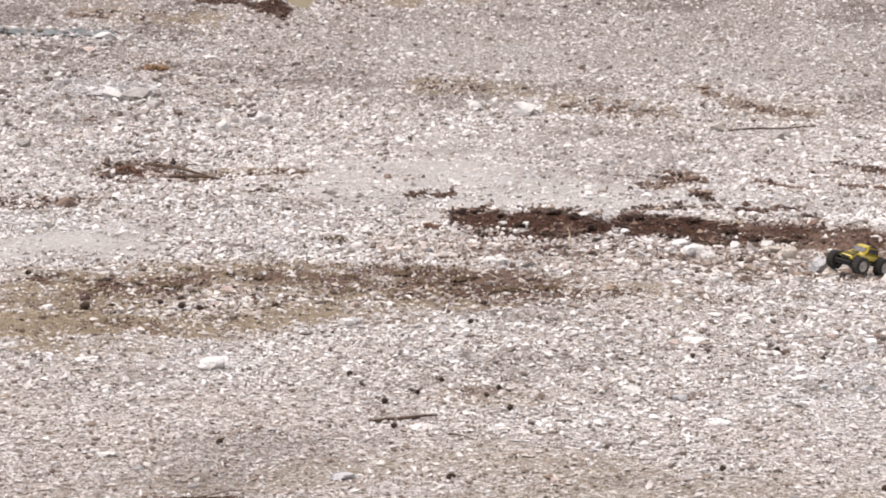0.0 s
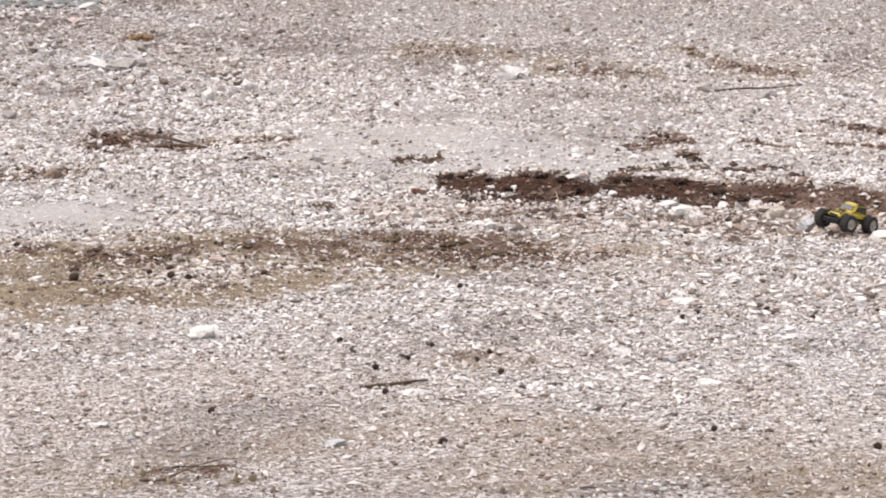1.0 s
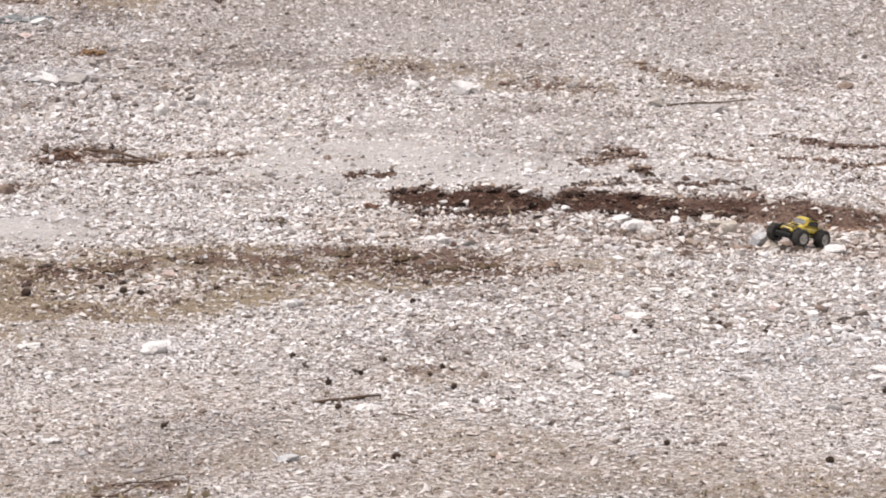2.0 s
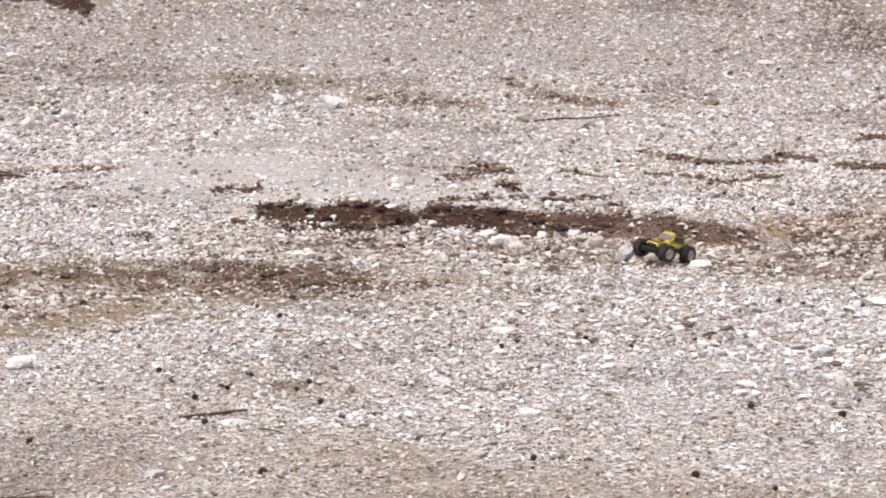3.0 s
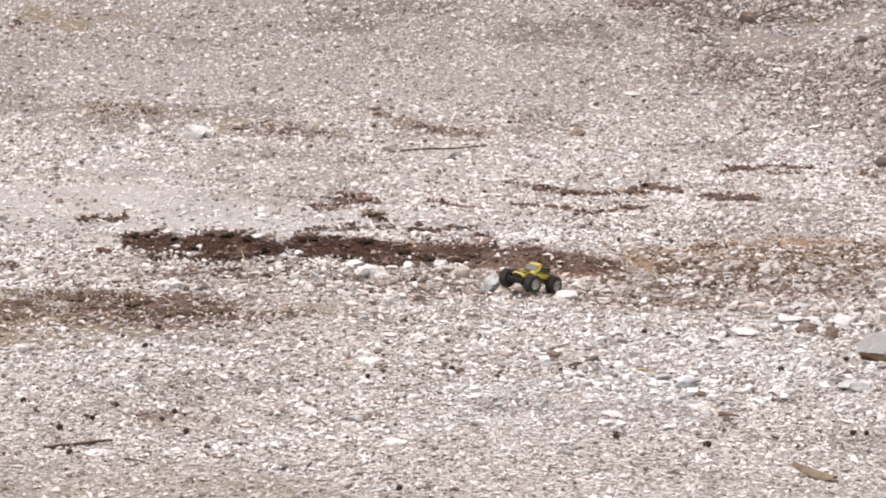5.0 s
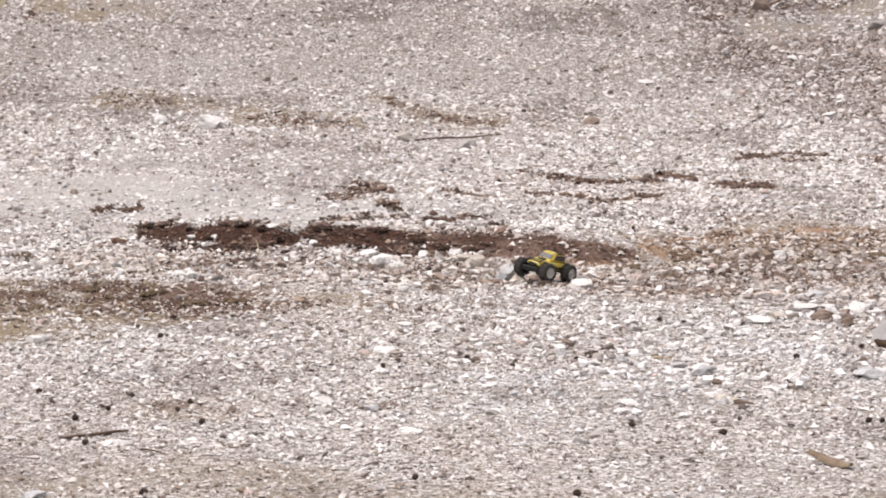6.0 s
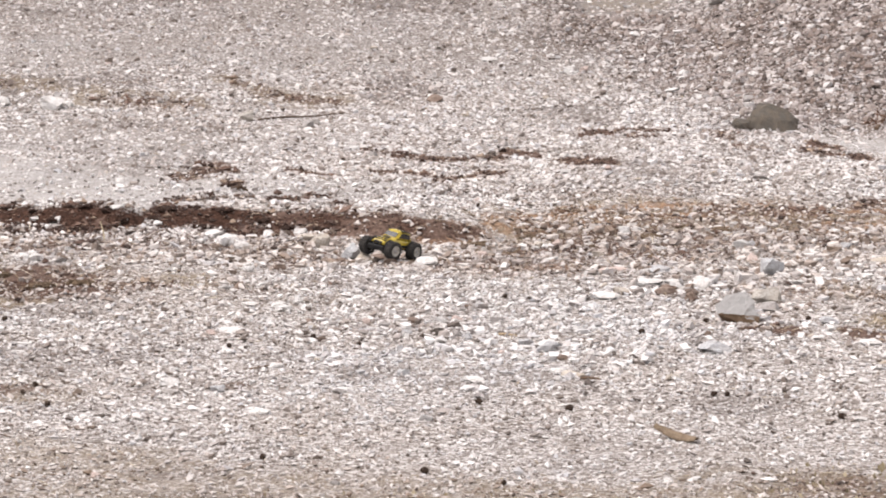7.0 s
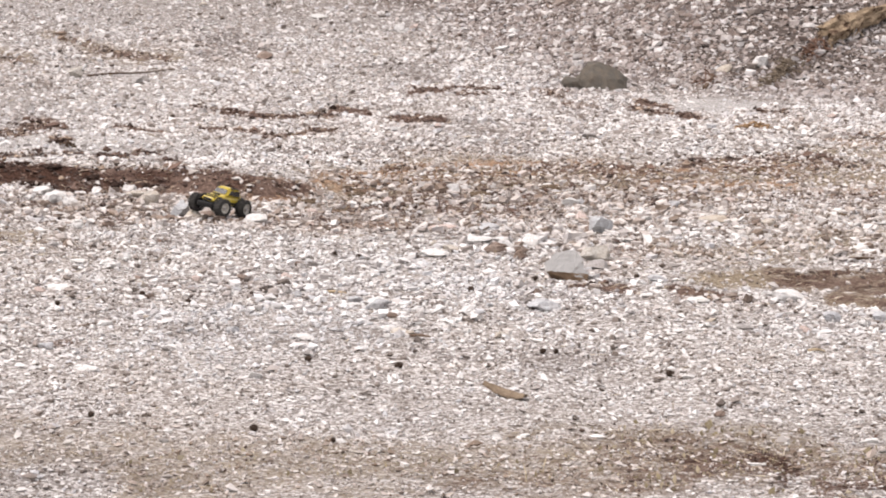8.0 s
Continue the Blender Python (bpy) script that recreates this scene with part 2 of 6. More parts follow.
soil("rust", 0.30, 0.80, (-4.64, 24.19), (-4.28, 24.42))
soil("dark", 0.16, 0.50, (-4.55, 24.4), (-4.35, 24.44))
soil("rust", 0.39, 0.80, (-4.43, 24.46), (-4.03, 24.55))
soil("dark", 0.22, 0.50, (-4.01, 24.75), (-3.75, 24.43))
soil("rust", 0.43, 0.75, (-3.82, 24.32), (-3.68, 24.49))
soil("rust", 0.43, 0.75, (-3.3, 24.81), (-2.93, 24.98), (-2.61, 25.17))
soil("dark", 0.15, 0.45, (-3.07, 24.68), (-2.87, 24.8))
soil("rust", 0.59, 0.85, (-2.73, 25.05), (-2.37, 25.36), (-1.93, 25.21))
soil("dark", 0.40, 0.50, (-2.48, 26.11), (-2.03, 25.43))
soil("rust", 0.26, 0.40, (-4.26, 22.8), (-3.87, 22.62))
soil("rust", 0.25, 0.60, (-3.56, 23.16), (-3.3, 23.32))
soil("rust", 0.13, 0.60, (-5.18, 24.56), (-4.83, 24.74))
soil("rust", 0.23, 0.40, (-4.69, 24.4), (-3.98, 24.75), (-3.36, 24.89), (-2.53, 25.11), (-1.87, 24.91))
soil("coarse", 0.72, 0.90, (-3.6, 23.98), (-3.34, 23.88))
soil("dirt", 2.01, 0.70, (-3.85, 17.86), (-2.59, 17.76), (-1.34, 17.52))
soil("grass", 0.92, 0.75, (-4.52, 24.01), (-3.57, 24.62), (-2.0, 25.09))
soil("rust", 0.57, 0.80, (-1.95, 24.89), (-1.31, 24.8), (-0.76, 24.69))
soil("ochre", 0.99, 0.90, (-4.89, 24.16), (-4.13, 24.39), (-3.34, 24.74), (-2.51, 24.89), (-1.86, 24.82))
soil("ochre", 0.39, 0.60, (-1.02, 24.81), (-0.39, 24.74), (0.03, 24.63))
soil("rust", 0.25, 0.32, (-5.08, 23.86), (-4.63, 23.66), (-4.07, 23.53))
soil("rust", 0.53, 0.50, (-1.95, 27.18), (-1.11, 26.99), (0.03, 27.14))
soil("rust", 0.54, 0.50, (-0.02, 26.59), (0.96, 26.31), (2.03, 25.66))
soil("rust", 0.31, 0.40, (-3.02, 39.12), (-2.63, 39.14))
soil("rust", 0.34, 0.45, (-1.53, 38.05), (-1.07, 37.94), (-0.5, 37.71))
soil("rust", 0.29, 0.50, (-0.06, 39.37), (0.33, 38.5), (0.58, 38.09), (1.14, 37.67))
soil("ochre", 0.78, 1.00, (-5.08, 22.72), (-4.42, 22.58), (-3.84, 22.64), (-3.3, 23.01), (-2.73, 23.48))
soil("ochre", 0.38, 0.60, (-2.73, 23.48), (-2.19, 23.8), (-1.41, 24.27))
soil("ochre", 0.23, 0.50, (-2.54, 23.24), (-1.98, 23.28))
soil("rust", 0.47, 0.60, (4.12, 29.14), (5.01, 29.08), (5.77, 29.3))
soil("rust", 0.51, 0.80, (5.4, 29.23), (6.03, 29.6), (6.55, 29.82), (6.85, 29.75))
soil("ochre", 1.10, 0.75, (2.22, 27.84), (3.16, 28.65), (4.16, 28.77), (5.32, 28.3), (6.56, 28.29), (7.66, 28.65))
soil("ochre", 0.67, 0.70, (7.01, 30.26), (8.16, 31.21))
soil("rust", 0.61, 0.42, (2.6, 26.88), (3.34, 26.88), (3.78, 26.1))
soil("rust", 0.45, 0.45, (5.64, 26.73), (6.55, 26.62))
soil("dirt", 1.22, 1.00, (2.33, 28.04), (4.16, 28.77), (5.64, 28.65), (7.93, 29.68))
soil("dirt", 1.66, 0.75, (2.33, 26.95), (3.38, 26.47), (4.22, 26.0), (5.24, 25.45), (6.76, 25.27))
soil("dirt", 0.97, 1.00, (-2.47, 27.36), (-1.28, 26.76), (-0.11, 26.66), (0.98, 26.71), (2.33, 26.64))
soil("dirt", 1.21, 0.50, (-5.14, 24.12), (-3.55, 24.69), (-1.88, 24.98), (-0.18, 25.03))
soil("dirt", 0.68, 0.95, (0.4, 16.3), (1.81, 16.36), (3.57, 16.57), (4.29, 16.27))
soil("dirt", 0.95, 0.80, (-3.51, 16.64), (-2.42, 17.14), (-0.96, 17.46), (0.79, 16.81))
soil("ochre", 0.63, 0.60, (4.52, 24.02), (5.19, 23.78), (6.21, 24.83))
soil("mud", 0.36, 1.00, (4.88, 22.22), (5.07, 22.3), (5.24, 22.35))
soil("mud", 0.79, 1.00, (5.12, 22.34), (5.4, 22.36), (5.82, 22.13))
soil("ochre", 0.35, 1.00, (4.35, 22.39), (4.65, 22.36), (4.97, 22.2))
soil("ochre", 0.27, 0.80, (5.06, 21.58), (5.47, 21.36))
soil("rust", 0.21, 0.70, (3.54, 22.2), (3.77, 22.05))
soil("rust", 0.30, 0.50, (4.05, 21.87), (4.47, 21.8))
soil("ochre", 0.67, 0.50, (3.12, 16.52), (3.59, 16.65), (3.83, 16.54))
soil("rust", 0.39, 0.55, (3.12, 16.32), (3.57, 16.38))
soil("rust", 0.29, 0.60, (3.47, 16.59), (3.6, 16.25))
soil("ochre", 0.88, 0.40, (0.41, 16.47), (1.54, 16.51), (2.67, 16.4))
soil("rust", 0.23, 0.50, (-2.74, 16.53), (-2.38, 16.61))
soil("ochre", 0.68, 0.25, (-3.59, 16.32), (-2.63, 16.54))
soil("ochre", 0.73, 0.35, (-1.05, 16.5), (0.37, 17.24))
soil("ochre", 0.43, 0.35, (-2.19, 17.45), (-1.2, 18.27), (-0.26, 17.73))
soil("grass", 0.67, 1.00, (3.13, 16.56), (3.55, 16.61), (3.91, 16.38))
soil("grass", 0.43, 0.35, (0.13, 16.54), (1.53, 16.45), (2.95, 16.37))
soil("grass", 0.38, 0.70, (-2.85, 16.48), (-2.27, 16.46))
soil("grass", 1.06, 0.30, (-4.92, 23.1), (-3.82, 23.77), (-2.68, 24.52))
soil("grass", 0.30, 0.60, (-3.3, 39.31), (-2.63, 39.21))
soil("grass", 0.39, 0.60, (-0.06, 39.37), (0.33, 38.57))
soil("rust", 0.49, 0.40, (2.42, 27.97), (4.13, 28.5), (5.36, 28.5), (7.3, 29.24))
soil("dirt", 0.88, 1.00, (1.82, 16.07), (2.76, 16.36), (3.52, 16.58), (4.33, 16.28))
soil("ochre", 0.77, 0.45, (2.9, 16.35), (3.37, 16.54), (4.14, 16.1))
soil("rust", 0.27, 0.60, (3.61, 15.81), (4.06, 15.78))
soil("grass", 0.77, 0.90, (2.9, 16.35), (3.38, 16.61), (4.16, 16.19))
soil("dirt", 1.38, 0.90, (3.25, 28.78), (4.77, 28.46), (6.14, 27.94), (7.07, 28.36))
soil("dirt", 1.06, 0.80, (3.0, 26.52), (4.42, 26.4), (6.58, 26.38))
soil("fine", 1.28, 0.90, (-3.52, 33.23), (-2.85, 33.35), (-2.07, 33.46))
soil("fine", 0.91, 0.90, (-2.18, 30.36), (-1.25, 30.13), (-0.24, 31.1))
soil("fine", 0.74, 0.80, (-0.24, 31.1), (1.33, 31.38))
soil("fine", 1.06, 0.70, (-5.72, 26.9), (-4.96, 27.86), (-4.42, 28.4))
soil("fine", 1.05, 0.50, (-1.44, 34.65), (0.02, 34.67))
soil("fine", 0.40, 0.70, (6.76, 34.39), (7.45, 34.26))
soil("fine", 1.46, 0.28, (-3.83, 41.38), (-1.04, 41.18), (1.73, 41.59))
soil("coarse", 1.05, 0.60, (-3.17, 27.29), (-2.29, 27.3), (-1.33, 26.82))
soil("coarse", 1.14, 0.65, (-1.83, 26.77), (-0.73, 26.45), (0.16, 26.55))
soil("coarse", 0.96, 1.00, (0.16, 26.85), (0.98, 26.71), (1.85, 26.18))
soil("coarse", 1.37, 1.00, (2.99, 24.76), (3.56, 24.56), (4.24, 24.54))
soil("coarse", 1.23, 0.90, (4.24, 24.83), (5.28, 24.61), (6.62, 24.73))
soil("coarse", 0.52, 0.90, (4.41, 21.41), (4.88, 20.95), (5.54, 20.63))
soil("coarse", 2.44, 0.80, (-8.3, 39.08), (-6.71, 37.72), (-5.37, 37.42))
soil("coarse", 1.30, 0.50, (6.13, 37.9), (7.48, 36.5), (9.61, 36.05))
soil("coarse", 1.17, 0.80, (1.08, 22.51), (1.6, 21.74), (2.33, 21.68))
soil("coarse", 0.96, 0.50, (-8.98, 42.3), (-6.79, 42.26))
soil("dark", 0.30, 1.00, (-2.13, 29.13), (-1.98, 29.00), (-1.83, 28.90))
soil("dark", 0.26, 0.90, (-2.13, 29.38), (-1.98, 29.56))
soil("dark", 0.16, 0.70, (-1.89, 28.09), (-1.78, 28.18))
soil("dark", 0.21, 0.70, (-1.78, 28.47), (-1.65, 28.49))
soil("dark", 0.24, 1.00, (-1.64, 28.68), (-1.40, 28.68), (-1.24, 28.72), (-1.09, 28.65))
soil("dark", 0.42, 1.00, (-1.45, 28.40), (-1.32, 28.39), (-1.18, 28.53))
soil("dark", 0.16, 0.80, (-1.48, 27.84), (-1.29, 27.80))
soil("dark", 0.22, 0.90, (-1.48, 29.02), (-1.32, 29.07))
soil("dark", 0.20, 0.85, (-1.09, 28.57), (-0.96, 28.53), (-0.82, 28.60))
soil("dark", 0.15, 0.75, (-0.87, 28.59), (-0.69, 28.80))
soil("dark", 0.34, 1.00, (-0.67, 28.86), (-0.49, 28.84), (-0.29, 28.80), (-0.10, 28.73), (0.10, 28.68))
soil("dark", 0.36, 0.95, (-0.56, 28.60), (-0.29, 28.65), (-0.10, 28.47), (0.10, 28.33))
soil("dark", 0.18, 0.70, (-0.21, 28.22), (-0.10, 28.12))
soil("dark", 0.15, 0.80, (0.06, 27.91), (0.13, 27.78))
soil("dark", 0.29, 0.85, (0.14, 28.60), (0.27, 28.51))
soil("dark", 0.21, 0.55, (-0.61, 29.96), (-0.41, 30.07), (-0.23, 30.22))
soil("dark", 0.16, 0.55, (-0.10, 30.16), (0.15, 30.25))
soil("dark", 0.33, 0.80, (0.35, 30.13), (0.52, 30.04))
soil("dark", 0.19, 0.70, (0.62, 30.47), (0.82, 30.59))
soil("dark", 0.15, 0.90, (0.92, 29.65), (1.06, 29.62))
soil("rust", 0.55, 0.80, (0.34, 28.54), (0.68, 28.77), (0.93, 28.85))
soil("rust", 0.18, 1.00, (0.33, 28.23), (0.57, 28.10), (0.78, 27.94), (1.01, 27.69))
soil("dark", 0.15, 0.50, (0.33, 28.22), (0.57, 28.05), (0.78, 27.93))
soil("rust", 0.21, 1.00, (0.98, 28.16), (1.18, 27.97), (1.32, 27.70))
soil("dark", 0.15, 0.50, (1.00, 28.13), (1.32, 27.89))
soil("rust", 0.18, 0.70, (1.10, 27.64), (1.32, 27.46))
soil("rust", 0.18, 0.55, (1.32, 27.45), (1.72, 27.42))
soil("dark", 0.15, 0.35, (1.77, 27.48), (1.97, 27.55))
soil("dark", 0.15, 0.55, (1.35, 27.54), (1.50, 27.50))
soil("rust", 0.43, 0.50, (-1.21, 27.46), (-0.94, 27.71), (-0.66, 28.00))
soil("rust", 0.18, 0.85, (-4.54, 24.42), (-4.39, 24.36))
soil("rust", 0.18, 0.75, (-4.12, 24.70), (-3.95, 24.84), (-3.77, 24.88))
soil("rust", 0.31, 0.75, (-3.93, 24.45), (-3.75, 24.47))
soil("dark", 0.16, 0.50, (-3.47, 24.45), (-3.25, 24.25))
soil("dark", 0.15, 0.50, (-3.19, 23.80), (-3.06, 23.92))
soil("rust", 0.22, 0.75, (-3.05, 24.26), (-2.86, 24.41))
soil("rust", 0.19, 0.70, (-2.76, 25.40), (-2.61, 25.46))
soil("rust", 0.24, 0.70, (-2.57, 25.51), (-2.38, 25.63))
soil("dark", 0.15, 0.60, (-1.92, 25.21), (-1.80, 25.21))
soil("dark", 0.25, 0.50, (-1.82, 24.73), (-1.64, 24.70), (-1.50, 24.69))
soil("dark", 0.21, 0.45, (-1.37, 24.68), (-1.18, 24.72), (-1.02, 24.78))
soil("rust", 0.19, 0.80, (-2.26, 24.53), (-2.07, 24.47))
soil("rust", 0.30, 0.45, (-4.05, 22.81), (-3.72, 22.51))
soil("rust", 0.18, 0.60, (-0.97, 24.63), (-0.47, 24.72))
soil("dark", 0.15, 0.40, (-4.99, 24.75), (-4.78, 24.86))
soil("dark", 0.15, 0.40, (-4.97, 24.54), (-4.85, 24.60))
soil("stony", 0.64, 1.00, (-3.60, 24.12), (-3.47, 24.04), (-3.37, 24.22))
soil("stony", 0.16, 0.80, (-3.32, 24.75), (-3.13, 24.72), (-2.87, 24.69))
soil("stony", 0.14, 0.80, (-2.58, 25.18), (-2.32, 25.17))
soil("coarse", 0.55, 0.90, (-3.57, 24.12), (-3.37, 24.22))
soil("fine", 1.13, 1.00, (-5.66, 26.82), (-5.23, 27.01), (-4.57, 26.41))
soil("rust", 0.25, 0.50, (-4.89, 32.87), (-4.38, 32.86), (-3.94, 32.93))
soil("rust", 0.18, 0.40, (-4.24, 31.59), (-4.02, 31.59))
soil("rust", 0.43, 0.70, (-5.92, 30.19), (-5.77, 30.50))
soil("rust", 0.60, 0.50, (-6.52, 30.67), (-6.23, 30.29), (-6.00, 30.06))
soil("dark", 0.25, 0.50, (-5.97, 43.95), (-5.68, 43.67))
soil("rust", 0.35, 0.50, (-8.32, 43.85), (-7.88, 43.91))
soil("rust", 0.27, 0.50, (-7.49, 43.83), (-7.13, 43.89))
soil("rust", 0.18, 0.70, (-6.84, 40.61), (-6.57, 40.47))
soil("fine", 1.27, 1.00, (-2.87, 33.36), (-2.03, 32.60), (-1.19, 31.93))
soil("fine", 1.05, 1.00, (-1.64, 30.36), (-1.12, 30.18), (-0.72, 30.23))
soil("fine", 0.40, 1.00, (-0.95, 28.94), (-0.78, 29.02))
soil("fine", 0.83, 0.70, (-0.32, 31.24), (0.42, 30.93), (1.08, 30.48))
soil("fine", 0.47, 0.90, (6.06, 34.47), (6.70, 34.35), (7.15, 34.22))
soil("rust", 0.18, 0.50, (5.12, 34.14), (5.47, 34.10))
soil("rust", 0.18, 0.50, (5.70, 34.11), (5.87, 34.06))
soil("rust", 0.21, 0.50, (5.93, 33.86), (6.15, 33.81))
soil("rust", 0.18, 0.50, (6.16, 33.52), (6.41, 33.47))
soil("rust", 0.29, 0.50, (5.02, 34.84), (5.12, 34.75))
soil("rust", 0.19, 0.60, (7.04, 33.70), (7.31, 33.58))
soil("rust", 0.32, 0.60, (7.51, 31.68), (7.80, 31.32))
soil("rust", 0.21, 0.90, (3.38, 22.23), (3.73, 21.98))
soil("rust", 0.21, 0.90, (4.07, 21.95), (4.28, 21.84))
soil("rust", 0.47, 0.45, (3.37, 46.12), (3.82, 45.92))
soil("dark", 0.15, 0.50, (4.56, 44.82), (4.79, 44.79))
soil("dark", 0.15, 0.50, (4.07, 44.42), (4.39, 44.57))
soil("dark", 0.15, 0.45, (5.63, 40.49), (6.02, 40.30))
soil("ochre", 0.47, 0.35, (4.71, 44.08), (5.54, 43.59))
soil("ochre", 0.32, 0.35, (5.75, 44.70), (6.36, 43.68))
soil("rust", 0.55, 0.38, (2.34, 28.23), (2.77, 28.20), (3.41, 28.37), (3.99, 28.34), (4.46, 27.94))
soil("rust", 0.42, 0.35, (1.08, 26.55), (1.57, 25.69), (2.10, 25.72), (2.52, 25.54))
soil("rust", 0.48, 0.60, (2.82, 27.29), (3.24, 26.86), (3.74, 26.83))
soil("rust", 0.52, 0.50, (-1.24, 27.16), (-0.78, 27.18), (-0.28, 27.59))
soil("dark", 0.29, 0.45, (3.00, 27.87), (3.15, 27.70))
soil("dark", 0.28, 0.45, (2.13, 26.66), (2.39, 26.57))
soil("dark", 0.15, 0.45, (2.76, 29.09), (3.12, 29.21))
soil("dirt", 0.96, 1.00, (2.16, 27.66), (2.94, 27.55), (3.88, 27.57))
soil("dirt", 0.51, 0.90, (1.02, 26.11), (1.65, 25.54), (2.50, 25.39))
soil("rust", 0.53, 0.36, (2.28, 27.91), (3.04, 27.95), (3.76, 28.26), (4.79, 28.63))
soil("rust", 0.44, 0.40, (4.71, 29.34), (5.63, 29.09), (6.76, 29.61))
soil("rust", 0.40, 0.55, (2.67, 27.08), (3.26, 26.24), (3.74, 26.45))
soil("rust", 0.34, 0.50, (4.45, 27.11), (5.14, 26.55), (6.09, 26.66))
soil("dirt", 1.01, 1.00, (2.36, 27.75), (3.66, 27.54), (4.96, 28.14), (6.85, 28.87))
soil("dirt", 0.56, 1.00, (3.83, 24.12), (4.59, 23.69), (5.52, 24.11))
soil("rust", 0.32, 0.40, (4.04, 24.10), (4.63, 23.87))
soil("rust", 0.40, 0.50, (-1.71, 26.88), (-1.16, 26.99), (-0.75, 26.98))
soil("rust", 0.17, 0.40, (-0.06, 24.38), (0.77, 24.73))
soil("chalk", 0.86, 0.70, (0.57, 20.66), (1.15, 20.41), (1.70, 20.67))
soil("chalk", 0.45, 0.60, (0.08, 20.16), (0.82, 19.93))
soil("chalk", 0.26, 0.60, (-1.92, 21.83), (-1.58, 21.81))
soil("chalk", 0.87, 0.50, (2.45, 22.84), (2.97, 22.32), (3.43, 21.39))
soil("chalk", 0.61, 0.80, (-7.49, 38.96), (-6.51, 38.68))
soil("chalk", 0.29, 0.70, (-6.41, 41.49), (-6.05, 41.46))
soil("chalk", 1.07, 0.50, (-5.99, 28.52), (-5.05, 28.27))
soil("chalk", 0.37, 0.50, (-3.33, 21.30), (-3.00, 21.28))
soil("chalk", 0.39, 0.80, (0.53, 20.02), (0.82, 19.79), (0.70, 19.08))
soil("chalk", 0.18, 0.50, (-2.00, 17.58), (-1.79, 17.59))
soil("chalk", 0.37, 0.50, (2.90, 20.97), (3.19, 21.21))
soil("chalk", 0.63, 0.45, (4.31, 20.35), (4.78, 20.08))
soil("dark", 0.16, 0.90, (-1.81, 28.86), (-1.64, 28.71))
soil("dark", 0.31, 0.60, (-2.05, 28.60), (-1.84, 28.26))
soil("dark", 0.24, 0.60, (-1.76, 28.18), (-1.46, 27.99))
soil("dark", 0.16, 0.85, (0.10, 28.58), (0.26, 28.30), (0.38, 28.14))
soil("dark", 0.18, 0.70, (-0.09, 28.08), (0.17, 27.95))
soil("dark", 0.21, 0.62, (0.33, 28.32), (0.60, 28.21), (0.85, 28.05))
soil("dark", 0.17, 0.30, (0.85, 28.07), (1.08, 27.86), (1.31, 27.60))
soil("rust", 0.38, 1.00, (0.33, 28.32), (0.85, 28.07), (1.33, 27.58))
soil("rust", 0.16, 0.80, (1.30, 27.53), (1.77, 27.51), (2.01, 27.57))
soil("dark", 0.16, 0.20, (1.12, 27.56), (1.32, 27.45))
soil("fine", 0.84, 0.80, (4.71, 44.06), (5.49, 43.75), (6.32, 43.38))
soil("ochre", 0.57, 0.60, (-4.78, 45.42), (-3.95, 44.66))
soil("ochre", 0.54, 0.40, (-3.96, 45.61), (-3.07, 44.87))
soil("rust", 0.36, 0.40, (-4.79, 44.81), (-4.49, 44.10))
soil("clay", 0.20, 0.60, (0.33, 28.05), (0.85, 27.80), (1.30, 27.47))
soil("clay", 0.20, 1.00, (1.28, 27.46), (1.53, 27.42), (1.77, 27.48))
soil("clay", 0.20, 0.70, (1.77, 27.46), (2.08, 27.58))
soil("clay", 0.34, 0.62, (2.09, 28.13), (2.85, 29.05), (3.53, 29.37), (4.70, 29.50))
soil("clay", 0.25, 0.45, (2.21, 27.73), (2.49, 27.73))
soil("clay", 0.20, 0.50, (2.00, 25.64), (2.60, 25.47))
soil("clay", 0.34, 0.70, (4.67, 29.12), (5.57, 28.79), (6.76, 29.58))
soil("clay", 0.30, 0.58, (2.08, 27.77), (3.04, 28.36), (4.10, 28.95))
soil("clay", 0.40, 0.60, (4.91, 27.87), (6.10, 27.75))
soil("clay", 0.22, 0.60, (3.39, 22.28), (3.73, 22.02))
soil("clay", 0.51, 0.50, (7.29, 31.21), (7.62, 30.76))
soil("dirt", 0.93, 0.75, (3.64, 27.35), (4.61, 27.53), (5.46, 26.98), (6.64, 26.78))
soil("rust", 0.78, 0.32, (3.56, 27.15), (4.34, 27.31), (5.10, 27.59))
soil("clay", 0.44, 0.40, (4.87, 27.67), (5.74, 27.22), (6.74, 27.18))
soil("dark", 0.24, 0.40, (5.95, 27.07), (6.04, 26.83))
soil("dark", 0.20, 0.40, (6.57, 26.90), (6.68, 26.79))
soil("coarse", 1.38, 0.65, (0.79, 23.18), (1.48, 22.79), (2.42, 22.51), (3.56, 22.17))
soil("coarse", 0.83, 0.50, (0.64, 20.69), (1.70, 20.67), (2.78, 20.83))
soil("coarse", 0.75, 0.50, (-1.58, 22.25), (-0.64, 22.28))
soil("coarse", 0.70, 0.60, (-1.91, 26.92), (-0.99, 26.64), (-0.27, 26.71))
soil("clay", 0.55, 0.70, (4.67, 29.12), (5.57, 28.79), (6.72, 29.43))
soil("coarse", 1.04, 0.50, (3.30, 20.74), (4.18, 20.59), (5.06, 20.34))
soil("coarse", 0.88, 0.50, (4.86, 32.41), (6.40, 31.68), (7.67, 32.37))
soil("coarse", 0.38, 0.60, (8.26, 36.27), (8.85, 35.82))
soil("rust", 0.12, 0.80, (-2.77, 16.72), (-2.56, 16.64), (-2.37, 16.76))
soil("dark", 0.07, 0.45, (-2.67, 16.59), (-2.39, 16.67))
soil("ochre", 0.18, 0.40, (-2.90, 16.41), (-2.27, 16.41))
